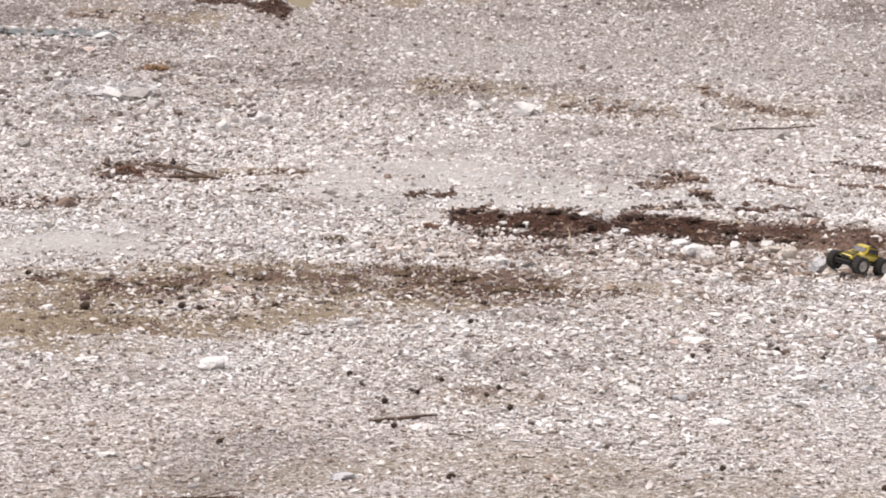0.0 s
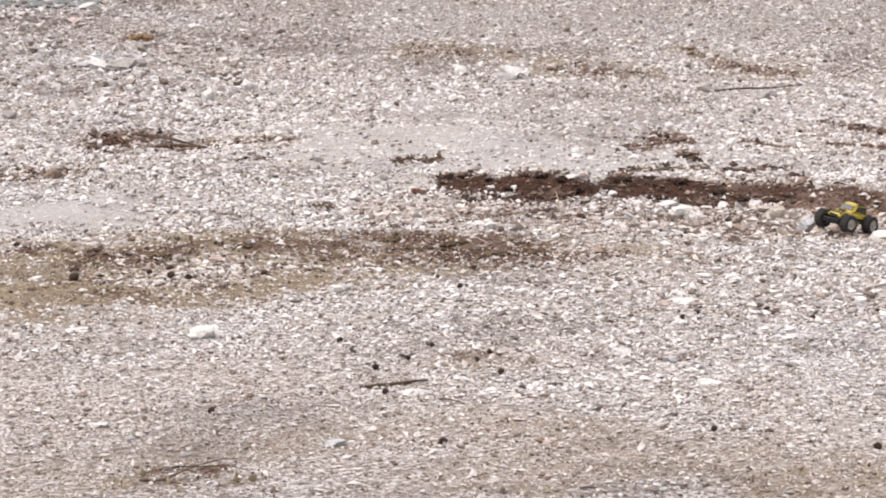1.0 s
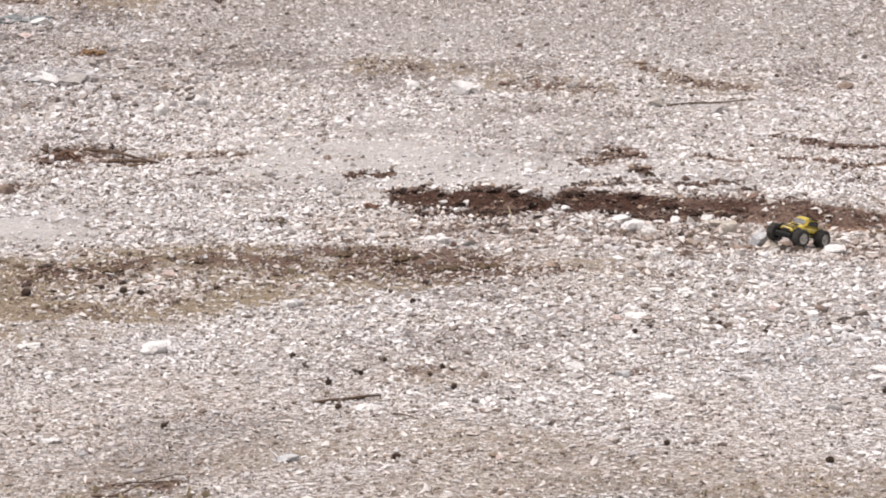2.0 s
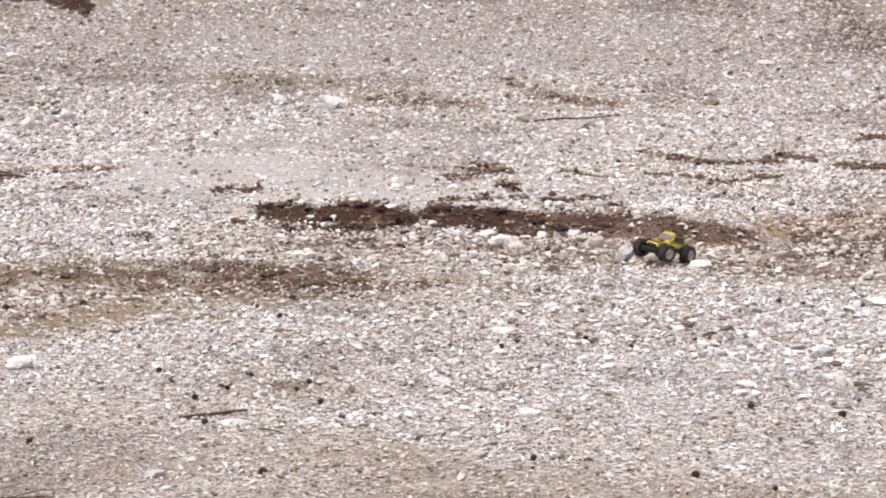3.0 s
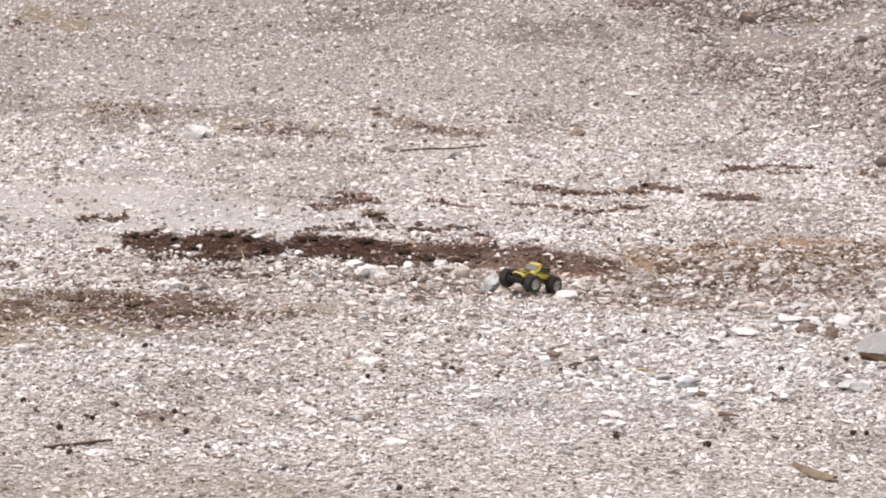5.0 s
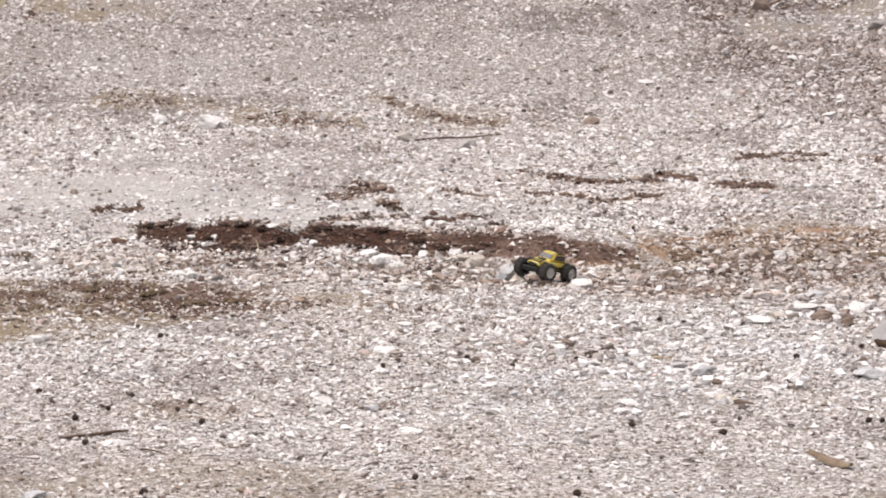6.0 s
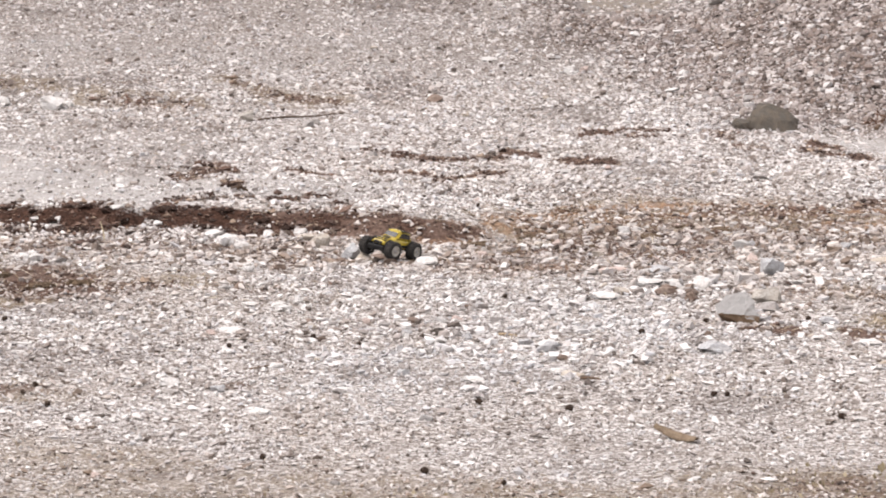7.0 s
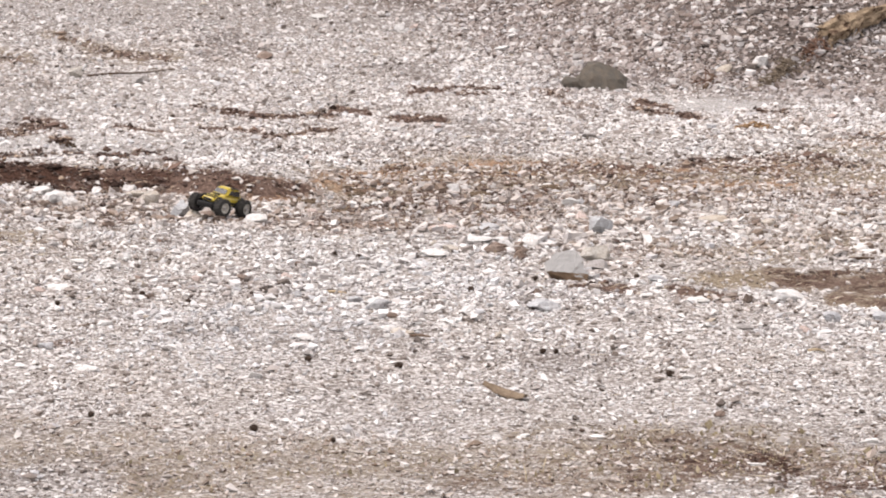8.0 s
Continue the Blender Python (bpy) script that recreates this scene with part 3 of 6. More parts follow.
soil("ochre", 0.33, 0.35, (-0.66, 17.30), (-0.07, 17.00), (0.81, 17.26))
soil("rust", 0.10, 0.45, (-0.15, 20.35), (0.05, 20.39))
soil("rust", 0.17, 0.50, (-1.44, 20.36), (-1.17, 20.46))
soil("ochre", 0.29, 0.40, (-1.50, 20.22), (-1.00, 20.00))
soil("fine", 0.80, 1.00, (-4.95, 22.66), (-4.45, 22.66), (-4.04, 22.60))
soil("ochre", 0.59, 1.00, (-4.85, 22.76), (-4.45, 22.73), (-4.01, 22.68))
soil("ochre", 0.28, 0.80, (-3.21, 23.13), (-2.93, 23.14), (-2.64, 23.37))
soil("fine", 0.30, 0.70, (-3.17, 23.13), (-2.70, 23.25))
soil("ochre", 0.37, 0.70, (-4.92, 24.30), (-4.33, 24.29), (-3.79, 24.34))
soil("ochre", 0.48, 0.50, (-4.58, 25.44), (-3.95, 25.35), (-3.43, 25.36))
soil("dark", 0.25, 0.75, (-2.09, 28.87), (-1.84, 28.76), (-1.58, 28.48))
soil("dark", 0.33, 0.90, (-1.52, 28.16), (-1.33, 28.09), (-1.16, 28.31))
soil("dark", 0.22, 0.90, (-0.65, 28.58), (-0.29, 28.54), (0.10, 28.16))
soil("dark", 0.20, 0.60, (0.14, 28.12), (0.33, 27.97))
soil("dark", 0.21, 0.60, (-1.15, 28.31), (-0.91, 28.51))
soil("stony", 0.17, 0.55, (-0.94, 28.98), (-0.86, 28.99), (-0.79, 29.04))
soil("fine", 0.28, 1.00, (-0.98, 28.89), (-0.88, 28.87), (-0.76, 29.02))
soil("coarse", 1.20, 0.75, (2.13, 27.28), (2.88, 26.91), (3.78, 26.82), (4.25, 26.59))
soil("rust", 0.67, 0.62, (2.29, 26.95), (2.70, 26.55), (3.24, 26.86))
soil("rust", 0.54, 0.50, (3.37, 27.55), (3.84, 27.21), (4.38, 27.43))
soil("coarse", 0.70, 0.60, (0.36, 26.71), (1.26, 26.64))
soil("coarse", 1.31, 0.75, (3.61, 27.15), (4.65, 26.40), (5.71, 25.96), (6.41, 25.83))
soil("rust", 0.45, 0.50, (3.07, 27.34), (3.52, 26.44), (4.09, 27.21))
soil("coarse", 0.68, 0.60, (2.05, 27.44), (3.08, 26.59))


def cover(kind, x, y):
    """How much of that kind of soil lies at each place, 0 to 1."""
    total = np.zeros_like(x)
    wobble = 0.5 * value_noise(x, y, 0.7, 11) + 0.45 * value_noise(x, y, 0.25, 12) + 0.3 * value_noise(x, y, 0.1, 13)
    for k, width, strength, points in STROKES:
        if k != kind:
            continue
        lo_x, hi_x = min(p[0] for p in points) - 1.0, max(p[0] for p in points) + 1.0
        lo_y, hi_y = min(p[1] for p in points) - 2 * width - 0.5, max(p[1] for p in points) + 2 * width + 0.5
        near = (x > lo_x) & (x < hi_x) & (y > lo_y) & (y < hi_y)
        if not near.any():
            continue
        px, py, best = x[near] * 3.5, y[near], np.full(int(near.sum()), 1e9)
        for (ax, ay), (bx, by) in zip(points[:-1], points[1:]):
            ax, bx = ax * 3.5, bx * 3.5
            dx, dy = bx - ax, by - ay
            t = np.clip(((px - ax) * dx + (py - ay) * dy) / max(dx * dx + dy * dy, 1e-9), 0, 1)
            best = np.minimum(best, np.hypot(px - ax - t * dx, py - ay - t * dy))
        total[near] = np.maximum(total[near], strength * (1 - smooth(0.35, 1.45, best / width + (1.12 if kind == "dark" else 1.0) * wobble[near])))
    return total


def on_bank(x, y):
    return smooth(-0.9, 0.9, np.minimum(x - 5.4 + 0.15 * (y - 36), y - 35.3 + 0.75 * np.maximum(x - 6.7, 0))) * (1 - smooth(60, 80, y))


def shade_and_damp(x, y):
    """Painted shade of bank and far slope; random streaks, damp grass, darker near ground."""
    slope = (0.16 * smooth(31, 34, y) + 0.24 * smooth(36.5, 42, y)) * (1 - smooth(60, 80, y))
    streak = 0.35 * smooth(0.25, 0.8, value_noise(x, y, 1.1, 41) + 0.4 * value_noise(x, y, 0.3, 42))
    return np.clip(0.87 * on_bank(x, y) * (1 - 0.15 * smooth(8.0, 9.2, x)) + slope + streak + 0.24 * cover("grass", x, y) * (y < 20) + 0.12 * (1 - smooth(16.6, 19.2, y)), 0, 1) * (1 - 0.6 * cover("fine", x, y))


# ---- ground: one sheet to the horizon, fine where the pit floor is ----
def spaced(lo, hi, step, far):
    inner = np.arange(lo, hi + step / 2, step)
    outer, gap = [], step
    while not outer or outer[-1] < far:
        gap *= 1.35
        outer.append((outer[-1] if outer else 0) + gap)
    outer = np.array(outer)
    return np.concatenate([(lo - outer)[::-1], inner, hi + outer])


gx, gy = spaced(-11.5, 14.0, 0.06, 900), spaced(14.5, 50.0, 0.07, 900)
xx, yy = np.meshgrid(gx, gy)
fx, fy = xx.ravel(), yy.ravel()
verts = np.stack([fx, fy, terrain(fx, fy)], 1)
nx, ny = len(gx), len(gy)
a = (np.arange(ny - 1)[:, None] * nx + np.arange(nx - 1)[None]).ravel()
quads = np.stack([a, a + 1, a + 1 + nx, a + nx], 1)


def mesh_from(name, verts, faces):
    """A mesh from arrays of vertices and of faces that all have the same number of corners."""
    me = bpy.data.meshes.new(name)
    n, k = faces.shape
    me.vertices.add(len(verts)), me.loops.add(n * k), me.polygons.add(n)
    me.vertices.foreach_set("co", verts.astype(np.float32).ravel())
    me.loops.foreach_set("vertex_index", faces.astype(np.int32).ravel())
    me.polygons.foreach_set("loop_start", np.arange(0, n * k, k, dtype=np.int32))
    me.update(calc_edges=True)
    me.validate()
    return me


ground_mesh = mesh_from("ground", verts, quads)
ground_mesh.polygons.foreach_set("use_smooth", np.ones(len(quads), bool))
masks = {k: cover(k, fx, fy) for k in ("dark", "rust", "ochre", "fine", "mud")}
stony = 1 - cover("stony", fx, fy)
for k in ("dark", "rust", "ochre"):
    masks[k] = masks[k] * stony
layers = np.stack([np.maximum(masks["dark"], 0.15 * masks["mud"]), np.maximum(masks["rust"], 0.62 * masks["mud"]), np.maximum(masks["ochre"], masks["mud"]), masks["fine"]], 1)
ground_mesh.attributes.new("soil", "FLOAT_COLOR", "POINT").data.foreach_set("color", layers.astype(np.float32).ravel())
ground_mesh.attributes.new("field", "FLOAT", "POINT").data.foreach_set("value", smooth(56, 64, fy).astype(np.float32))
ground_mesh.attributes.new("clay", "FLOAT", "POINT").data.foreach_set("value", (cover("clay", fx, fy) * stony).astype(np.float32))
ground_mesh.attributes.new("shade_damp", "FLOAT", "POINT").data.foreach_set("value", shade_and_damp(fx, fy).astype(np.float32))
ground_mesh.materials.append(M_GROUND)
ground = tagged(new("ground", ground_mesh), "pale grey gravel pit floor with brown soil patches", "ground", kind="structure")


# ---- gravel ----
def base_shape(solid):
    bm = bmesh.new()
    if solid == "ico":
        bmesh.ops.create_icosphere(bm, subdivisions=1, radius=1)
    elif solid == "block":
        bmesh.ops.create_cube(bm, size=1.55)
        bmesh.ops.triangulate(bm, faces=bm.faces)
    elif solid == "chip":
        for p in ((1, 0.1, -0.5), (0.1, 1, -0.5), (-1, -0.1, -0.5), (-0.1, -1, -0.5), (0.5, 0.05, 0.8), (-0.5, -0.05, 0.7)):
            bm.verts.new(p)
        bm.verts.ensure_lookup_table()
        for f in ((0, 1, 4), (1, 5, 4), (1, 2, 5), (2, 3, 5), (3, 4, 5), (3, 0, 4)):
            bm.faces.new([bm.verts[k] for k in f])
    else:
        for p in ((1, 0, 0), (0, 1, 0), (-1, 0, 0), (0, -1, 0), (0.1, 0, 1), (0, 0.1, -1)):
            bm.verts.new(p)
        bm.verts.ensure_lookup_table()
        for k in range(4):
            bm.faces.new((bm.verts[k], bm.verts[(k + 1) % 4], bm.verts[4])), bm.faces.new((bm.verts[(k + 1) % 4], bm.verts[k], bm.verts[5]))
    bm.verts.index_update()
    v = np.array([p.co[:] for p in bm.verts])
    f = np.array([[p.index for p in q.verts] for q in bm.faces])
    bm.free()
    return v, f


rng = np.random.default_rng(7)


def pieces(solid, x, y, size, stretch, sink, dirt, shade_damp=None):
    """Vertices, faces and dirt of many small loose pieces, bedded in the ground. stretch: ranges of length, breadth, height."""
    shape, faces = base_shape(solid)
    n, k = len(x), len(shape)
    v = shape[None] * (1 + rng.uniform(-0.38, 0.38, (n, k, 1))) + rng.uniform(-0.22, 0.22, (n, k, 3))
    v = v * np.stack([rng.uniform(*r, n) for r in stretch], 1)[:, None]
    tilt, turn = rng.normal(0, 0.25, (n, 1)), rng.uniform(0, 2 * np.pi, (n, 1))
    v = np.stack([v[..., 0] * np.cos(tilt) + v[..., 2] * np.sin(tilt), v[..., 1], v[..., 2] * np.cos(tilt) - v[..., 0] * np.sin(tilt)], 2)
    v = np.stack([v[..., 0] * np.cos(turn) - v[..., 1] * np.sin(turn), v[..., 0] * np.sin(turn) + v[..., 1] * np.cos(turn), v[..., 2]], 2)
    v = v * size[:, None, None]
    v = v + np.stack([x, y, terrain(x, y) + v[..., 2].max(1) * (1 - 2 * sink)], 1)[:, None]
    f = faces[None] + k * np.arange(n)[:, None, None]
    return v.reshape(-1, 3), f.reshape(-1, 3), np.repeat(dirt, k), np.repeat(np.zeros(n) if shade_damp is None else shade_damp, k)


def stuff(name, material, label, category, *batches):
    """One object of many pieces."""
    base, vs, fs, ds, ws = 0, [], [], [], []
    for v, f, d, w in batches:
        vs.append(v), fs.append(f + base), ds.append(d), ws.append(w)
        base += len(v)
    me = mesh_from(name, np.concatenate(vs), np.concatenate(fs))
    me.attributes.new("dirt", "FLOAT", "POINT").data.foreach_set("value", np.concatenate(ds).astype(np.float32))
    me.attributes.new("shade_damp", "FLOAT", "POINT").data.foreach_set("value", np.concatenate(ws).astype(np.float32))
    me.polygons.foreach_set("use_smooth", np.zeros(len(me.polygons), bool))
    me.materials.append(material)
    return tagged(new(name, me), label, category, kind="stuff")


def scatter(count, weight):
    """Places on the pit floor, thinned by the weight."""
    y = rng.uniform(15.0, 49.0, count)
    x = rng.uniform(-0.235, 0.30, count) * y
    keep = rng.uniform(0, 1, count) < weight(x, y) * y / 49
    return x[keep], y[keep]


def dirtiness(x, y):
    """Brown earth clinging to the stones; below zero, pale chalky dust."""
    zones = np.maximum.reduce([cover("rust", x, y) * 1.1, cover("ochre", x, y) * 0.85, cover("dark", x, y), cover("mud", x, y), cover("dirt", x, y), cover("clay", x, y)])
    drift = 0.30 * smooth(-0.2, 0.7, value_noise(x, y, 2.3, 31) + 0.6 * value_noise(x, y, 0.6, 32))
    chalk = 1.5 * cover("chalk", x, y) + 0.35 * smooth(0.2, 0.8, value_noise(x, y, 1.9, 33) + 0.4 * value_noise(x, y, 0.5, 34)) * (zones < 0.1)
    return np.clip(zones + drift - chalk, -1, 1) * rng.uniform(0.18, 1.0, len(x))


def bareness(x, y):
    return np.maximum.reduce([np.clip(cover("dark", x, y) * 1.3, 0, 0.98), np.clip(cover("mud", x, y) * 1.5, 0, 0.985), cover("fine", x, y) * 0.88, cover("ochre", x, y) * (0.24 + 0.24 * smooth(18, 21, y)), 0.92 * cover("rust", x, y) ** 1.8, 0.55 * cover("clay", x, y)]) * (1 - 0.9 * cover("stony", x, y))


def small_weight(x, y):
    patchy = 0.8 + 0.35 * value_noise(x, y, 0.8, 21) + 0.25 * value_noise(x, y, 0.25, 22)
    return np.clip((1 - bareness(x, y)) * patchy, 0, 1) * np.clip(22 / y, 0.40, 1.0) ** 1.5 * (1 + 0.9 * on_bank(x, y))


def large_weight(x, y):
    bare = np.maximum(bareness(x, y), cover("fine", x, y) * 0.95)
    return np.clip((1 - bare) * (0.32 + 0.55 * cover("coarse", x, y) + 0.25 * value_noise(x, y, 1.3, 23)), 0, 1) * np.clip(26 / y, 0.5, 1.0) * (1 + 0.9 * on_bank(x, y)) * (0.55 + 0.45 * smooth(16.5, 19.5, y))


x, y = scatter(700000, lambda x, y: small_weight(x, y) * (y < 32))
grow = 1 + 0.05 * np.clip(y - 17, 0, 14) + 0.015 * np.clip(y - 31, 0, 20)
size = np.clip(np.exp(rng.normal(np.log(0.0078), 0.40, len(x))) * grow, 0.004, 0.026)
small = pieces("octa", x, y, size, ((0.8, 2.0), (0.6, 1.1), (0.30, 1.0)), 0.10, dirtiness(x, y), shade_and_damp(x, y) * (0.3 + 0.7 * smooth(0.10, 0.70, rng.uniform(0.0, 1.0, len(x)))))
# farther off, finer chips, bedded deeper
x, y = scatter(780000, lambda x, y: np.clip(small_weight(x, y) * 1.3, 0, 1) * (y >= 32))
size = np.clip(np.exp(rng.normal(np.log(0.0128), 0.48, len(x))), 0.006, 0.036) * (1 + 0.35 * on_bank(x, y))
chips = pieces("chip", x, y, size, ((0.9, 1.8), (0.7, 1.2), (0.35, 0.9)), 0.36, dirtiness(x, y), shade_and_damp(x, y) * (0.3 + 0.7 * smooth(0.10, 0.70, rng.uniform(0.0, 1.0, len(x)))))
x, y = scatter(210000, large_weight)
coarse = cover("coarse", x, y)
coarse = coarse * (1 - 0.75 * on_bank(x, y))
size = np.clip(np.exp(rng.normal(np.log(0.0088), 0.42, len(x))) * (1 + 0.065 * np.clip(y - 18, 0, 10) + 0.02 * np.clip(y - 28, 0, 20)) * (1 + 0.40 * coarse), 0.006, 0.016 + 0.018 * coarse + 0.0016 * np.clip(y - 20, 0, 12)) * (1 + 0.25 * on_bank(x, y))
large = pieces("block", x, y, size, ((0.8, 1.5), (0.65, 1.15), (0.30, 0.80)), 0.20, dirtiness(x, y), shade_and_damp(x, y) * (0.3 + 0.7 * smooth(0.10, 0.70, rng.uniform(0.0, 1.0, len(x)))))
stuff("gravel", M_GRAVEL, "loose pale grey and white angular gravel", "gravel", small, chips, large)

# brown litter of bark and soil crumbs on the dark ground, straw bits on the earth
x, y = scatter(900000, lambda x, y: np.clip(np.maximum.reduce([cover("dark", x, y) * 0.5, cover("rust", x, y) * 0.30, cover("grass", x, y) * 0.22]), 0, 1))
size = np.clip(np.exp(rng.normal(np.log(0.0105), 0.45, len(x))), 0.005, 0.035) * np.clip(y / 26, 0.5, 1.2) ** 1.5
stuff("soil_litter", M_CHIPS, "dark brown crumbs of soil, bark and dead leaves", "litter", pieces("octa", x, y, size, ((0.9, 2.0), (0.6, 1.2), (0.3, 0.9)), 0.2, np.zeros(len(x))))
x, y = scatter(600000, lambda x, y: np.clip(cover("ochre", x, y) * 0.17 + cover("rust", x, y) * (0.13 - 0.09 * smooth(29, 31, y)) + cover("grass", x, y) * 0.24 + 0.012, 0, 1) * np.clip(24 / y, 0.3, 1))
size = np.clip(np.exp(rng.normal(np.log(0.022), 0.4, len(x))), 0.008, 0.036) * np.clip(y / 24, 0.6, 1.0)
stuff("straw_litter", M_STRAWS, "short pale bits of dry straw and needles", "litter", pieces("octa", x, y, size, ((0.9, 2.2), (0.06, 0.14), (0.06, 0.14)), 0.0, np.zeros(len(x))))
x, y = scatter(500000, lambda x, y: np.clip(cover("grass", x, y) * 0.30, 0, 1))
size = np.clip(np.exp(rng.normal(np.log(0.015), 0.35, len(x))), 0.01, 0.04)
stuff("dry_grass", M_GRASS, "thin tufts of short dry grass and moss", "grass", pieces("octa", x, y, size, ((0.08, 0.9), (0.06, 0.14), (0.3, 1.1)), 0.12, np.zeros(len(x))))

# ---- building blocks ----
def part(name, bm, material, parent=None, label="", smooth_faces=False):
    """Links a bmesh as one mesh object, under its thing if there is one."""
    me = bpy.data.meshes.new(name)
    bm.normal_update()
    bm.to_mesh(me)
    bm.free()
    me.materials.append(material)
    if smooth_faces:
        me.polygons.foreach_set("use_smooth", np.ones(len(me.polygons), bool))
    ob = new(name, me)
    ob.parent = parent
    return tagged(ob, label)


def height(x, y):
    return float(terrain(np.array([x]), np.array([y]))[0])


def tube(bm, points, radii, sides=7, rough=0.0, seed=0):
    """A bent tapered rod through the points, closed at both ends."""
    r, rings = random.Random(seed), []
    pts = [Vector(p) for p in points]
    for i, p in enumerate(pts):
        way = (pts[min(i + 1, len(pts) - 1)] - pts[max(i - 1, 0)]).normalized()
        side = way.cross(Vector((0.13, 0.21, 0.97))).normalized()
        up = side.cross(way)
        ring = []
        for k in range(sides):
            a = 2 * math.pi * k / sides
            q = radii[i] * (1 + r.uniform(-rough, rough))
            ring.append(bm.verts.new(p + q * (math.cos(a) * side + math.sin(a) * up)))
        rings.append(ring)
    for one, two in zip(rings[:-1], rings[1:]):
        for k in range(sides):
            bm.faces.new((one[k], one[(k + 1) % sides], two[(k + 1) % sides], two[k]))
    bm.faces.new(rings[0][::-1]), bm.faces.new(rings[-1])


def box(bm, size, at=(0, 0, 0), turn=(0, 0, 0), bevel=0.0):
    m = pose(*at, *turn) @ Matrix.Diagonal((*size, 1))
    made = bmesh.ops.create_cube(bm, size=1, matrix=m)["verts"]
    if bevel:
        edges = list({e for v in made for e in v.link_edges})
        bmesh.ops.bevel(bm, geom=edges, offset=bevel, segments=2, affect="EDGES", profile=0.5)


def lump(seed, w, d, h, cuts=13, fine=3, rough=0.11, sharp=(0.34, 0.68)):
    """An angular stone: a ball cut by random planes, then roughened. Its base lies a little under z = 0."""
    r = random.Random(seed)
    bm = bmesh.new()
    bmesh.ops.create_icosphere(bm, subdivisions=fine, radius=1)
    planes = []
    for _ in range(cuts):
        n = Vector((r.gauss(0, 1), r.gauss(0, 1), r.gauss(0.2, 0.9))).normalized()
        planes.append((n, r.uniform(*sharp)))
    planes.append((Vector((r.uniform(-0.2, 0.2), r.uniform(-0.2, 0.2), 1)).normalized(), r.uniform(0.45, 0.75)))
    off = Vector((r.uniform(0, 50), r.uniform(0, 50), seed % 97))
    for v in bm.verts:
        p = v.co.copy()
        for n, o in planes:
            over = p.dot(n) - o
            if over > 0:
                p -= over * n
        p += rough * noise.noise_vector(p * 2.3 + off) + 0.5 * rough * noise.noise_vector(p * 6 + off)
        v.co = p
    lo = Vector([min(v.co[i] for v in bm.verts) for i in range(3)])
    hi = Vector([max(v.co[i] for v in bm.verts) for i in range(3)])
    for v in bm.verts:
        q = [(v.co[i] - lo[i]) / (hi[i] - lo[i]) for i in range(3)]
        v.co = Vector(((q[0] - 0.5) * w, (q[1] - 0.5) * d, q[2] * h * 1.35 - 0.35 * h))
    return bm


# ---- stones that stand out from the gravel ----
def single_stone(name, one, two, vein):
    s = Shader(name, 0.86)
    pick = s.n.new("ShaderNodeObjectInfo").outputs["Random"]
    c = s.mix(pick, one, two)
    c = s.mix(s.ramp(s.noise(11, 5, 0.7), (0.36, 0.0), (0.66, 0.75)), c, vein)
    c = s.mix(s.ramp(s.noise(70, 3), (0.42, 0.0), (0.70, 0.55)), c, tuple(0.5 * v for v in vein))
    s.bump(s.noise(38, 5, 0.7), 0.6, 0.012)
    return s.done(c)


ROCK = {
    "white": (single_stone("white_limestone", (0.58, 0.567, 0.555), (0.71, 0.698, 0.685), (0.47, 0.435, 0.405)), "pale white angular stone bedded in the gravel"),
    "grey": (single_stone("grey_stone", (0.32, 0.30, 0.29), (0.44, 0.42, 0.40), (0.26, 0.23, 0.21)), "mid grey angular stone bedded in the gravel"),
    "blue": (single_stone("blue_grey_stone", (0.38, 0.388, 0.40), (0.48, 0.488, 0.50), (0.36, 0.335, 0.32)), "light blue-grey stone bedded in the gravel"),
    "tan": (single_stone("tan_stone", (0.43, 0.385, 0.33), (0.56, 0.52, 0.475), (0.37, 0.30, 0.23)), "sandy tan stone bedded in the gravel"),
    "beige": (single_stone("beige_stone", (0.38, 0.355, 0.32), (0.48, 0.455, 0.42), (0.30, 0.265, 0.225)), "beige flat stone lying on the gravel"),
    "brown": (single_stone("brown_stone", (0.20, 0.15, 0.12), (0.30, 0.24, 0.20), (0.15, 0.10, 0.08)), "dull brown stone bedded in the gravel"),
    "pink": (single_stone("pinkish_stone", (0.52, 0.42, 0.38), (0.62, 0.52, 0.48), (0.40, 0.31, 0.27)), "pinkish grey stone bedded in the gravel"),
}
ROCK_COUNT = [0]


def rock(colour, x, y, w, h):
    """One loose stone of that colour, width and height, lying on the ground at x, y."""
    ROCK_COUNT[0] += 1
    seed = ROCK_COUNT[0]
    material, label = ROCK[colour]
    ob = part("stone", lump(seed, w, 0.8 * w, min(h, 0.55 * w) if w < 0.13 else h), material)
    ob.matrix_world = pose(x, y, height(x, y), 0, 0, random.Random(seed).uniform(-25, 25))
    tagged(ob, label, "stone", "loose stones in the gravel")


rock("white", -2.58, 37.77, 0.165, 0.098)
rock("white", -2.02, 37.46, 0.290, 0.150)
rock("white", -1.86, 37.61, 0.114, 0.069)
rock("beige", 0.12, 36.42, 0.171, 0.120)
rock("grey", 0.78, 36.00, 0.145, 0.069)
rock("white", -7.63, 42.30, 0.301, 0.094)
rock("white", -5.23, 36.09, 0.171, 0.136)
rock("white", -4.88, 36.81, 0.175, 0.126)
rock("white", -5.81, 36.31, 0.160, 0.076)
rock("grey", -7.21, 35.08, 0.167, 0.085)
rock("grey", -6.55, 38.35, 0.338, 0.124)
rock("white", -6.79, 38.17, 0.233, 0.142)
rock("blue", -7.01, 38.31, 0.260, 0.063)
rock("pink", -7.69, 41.43, 0.225, 0.060)
rock("white", -5.80, 36.46, 0.161, 0.064)
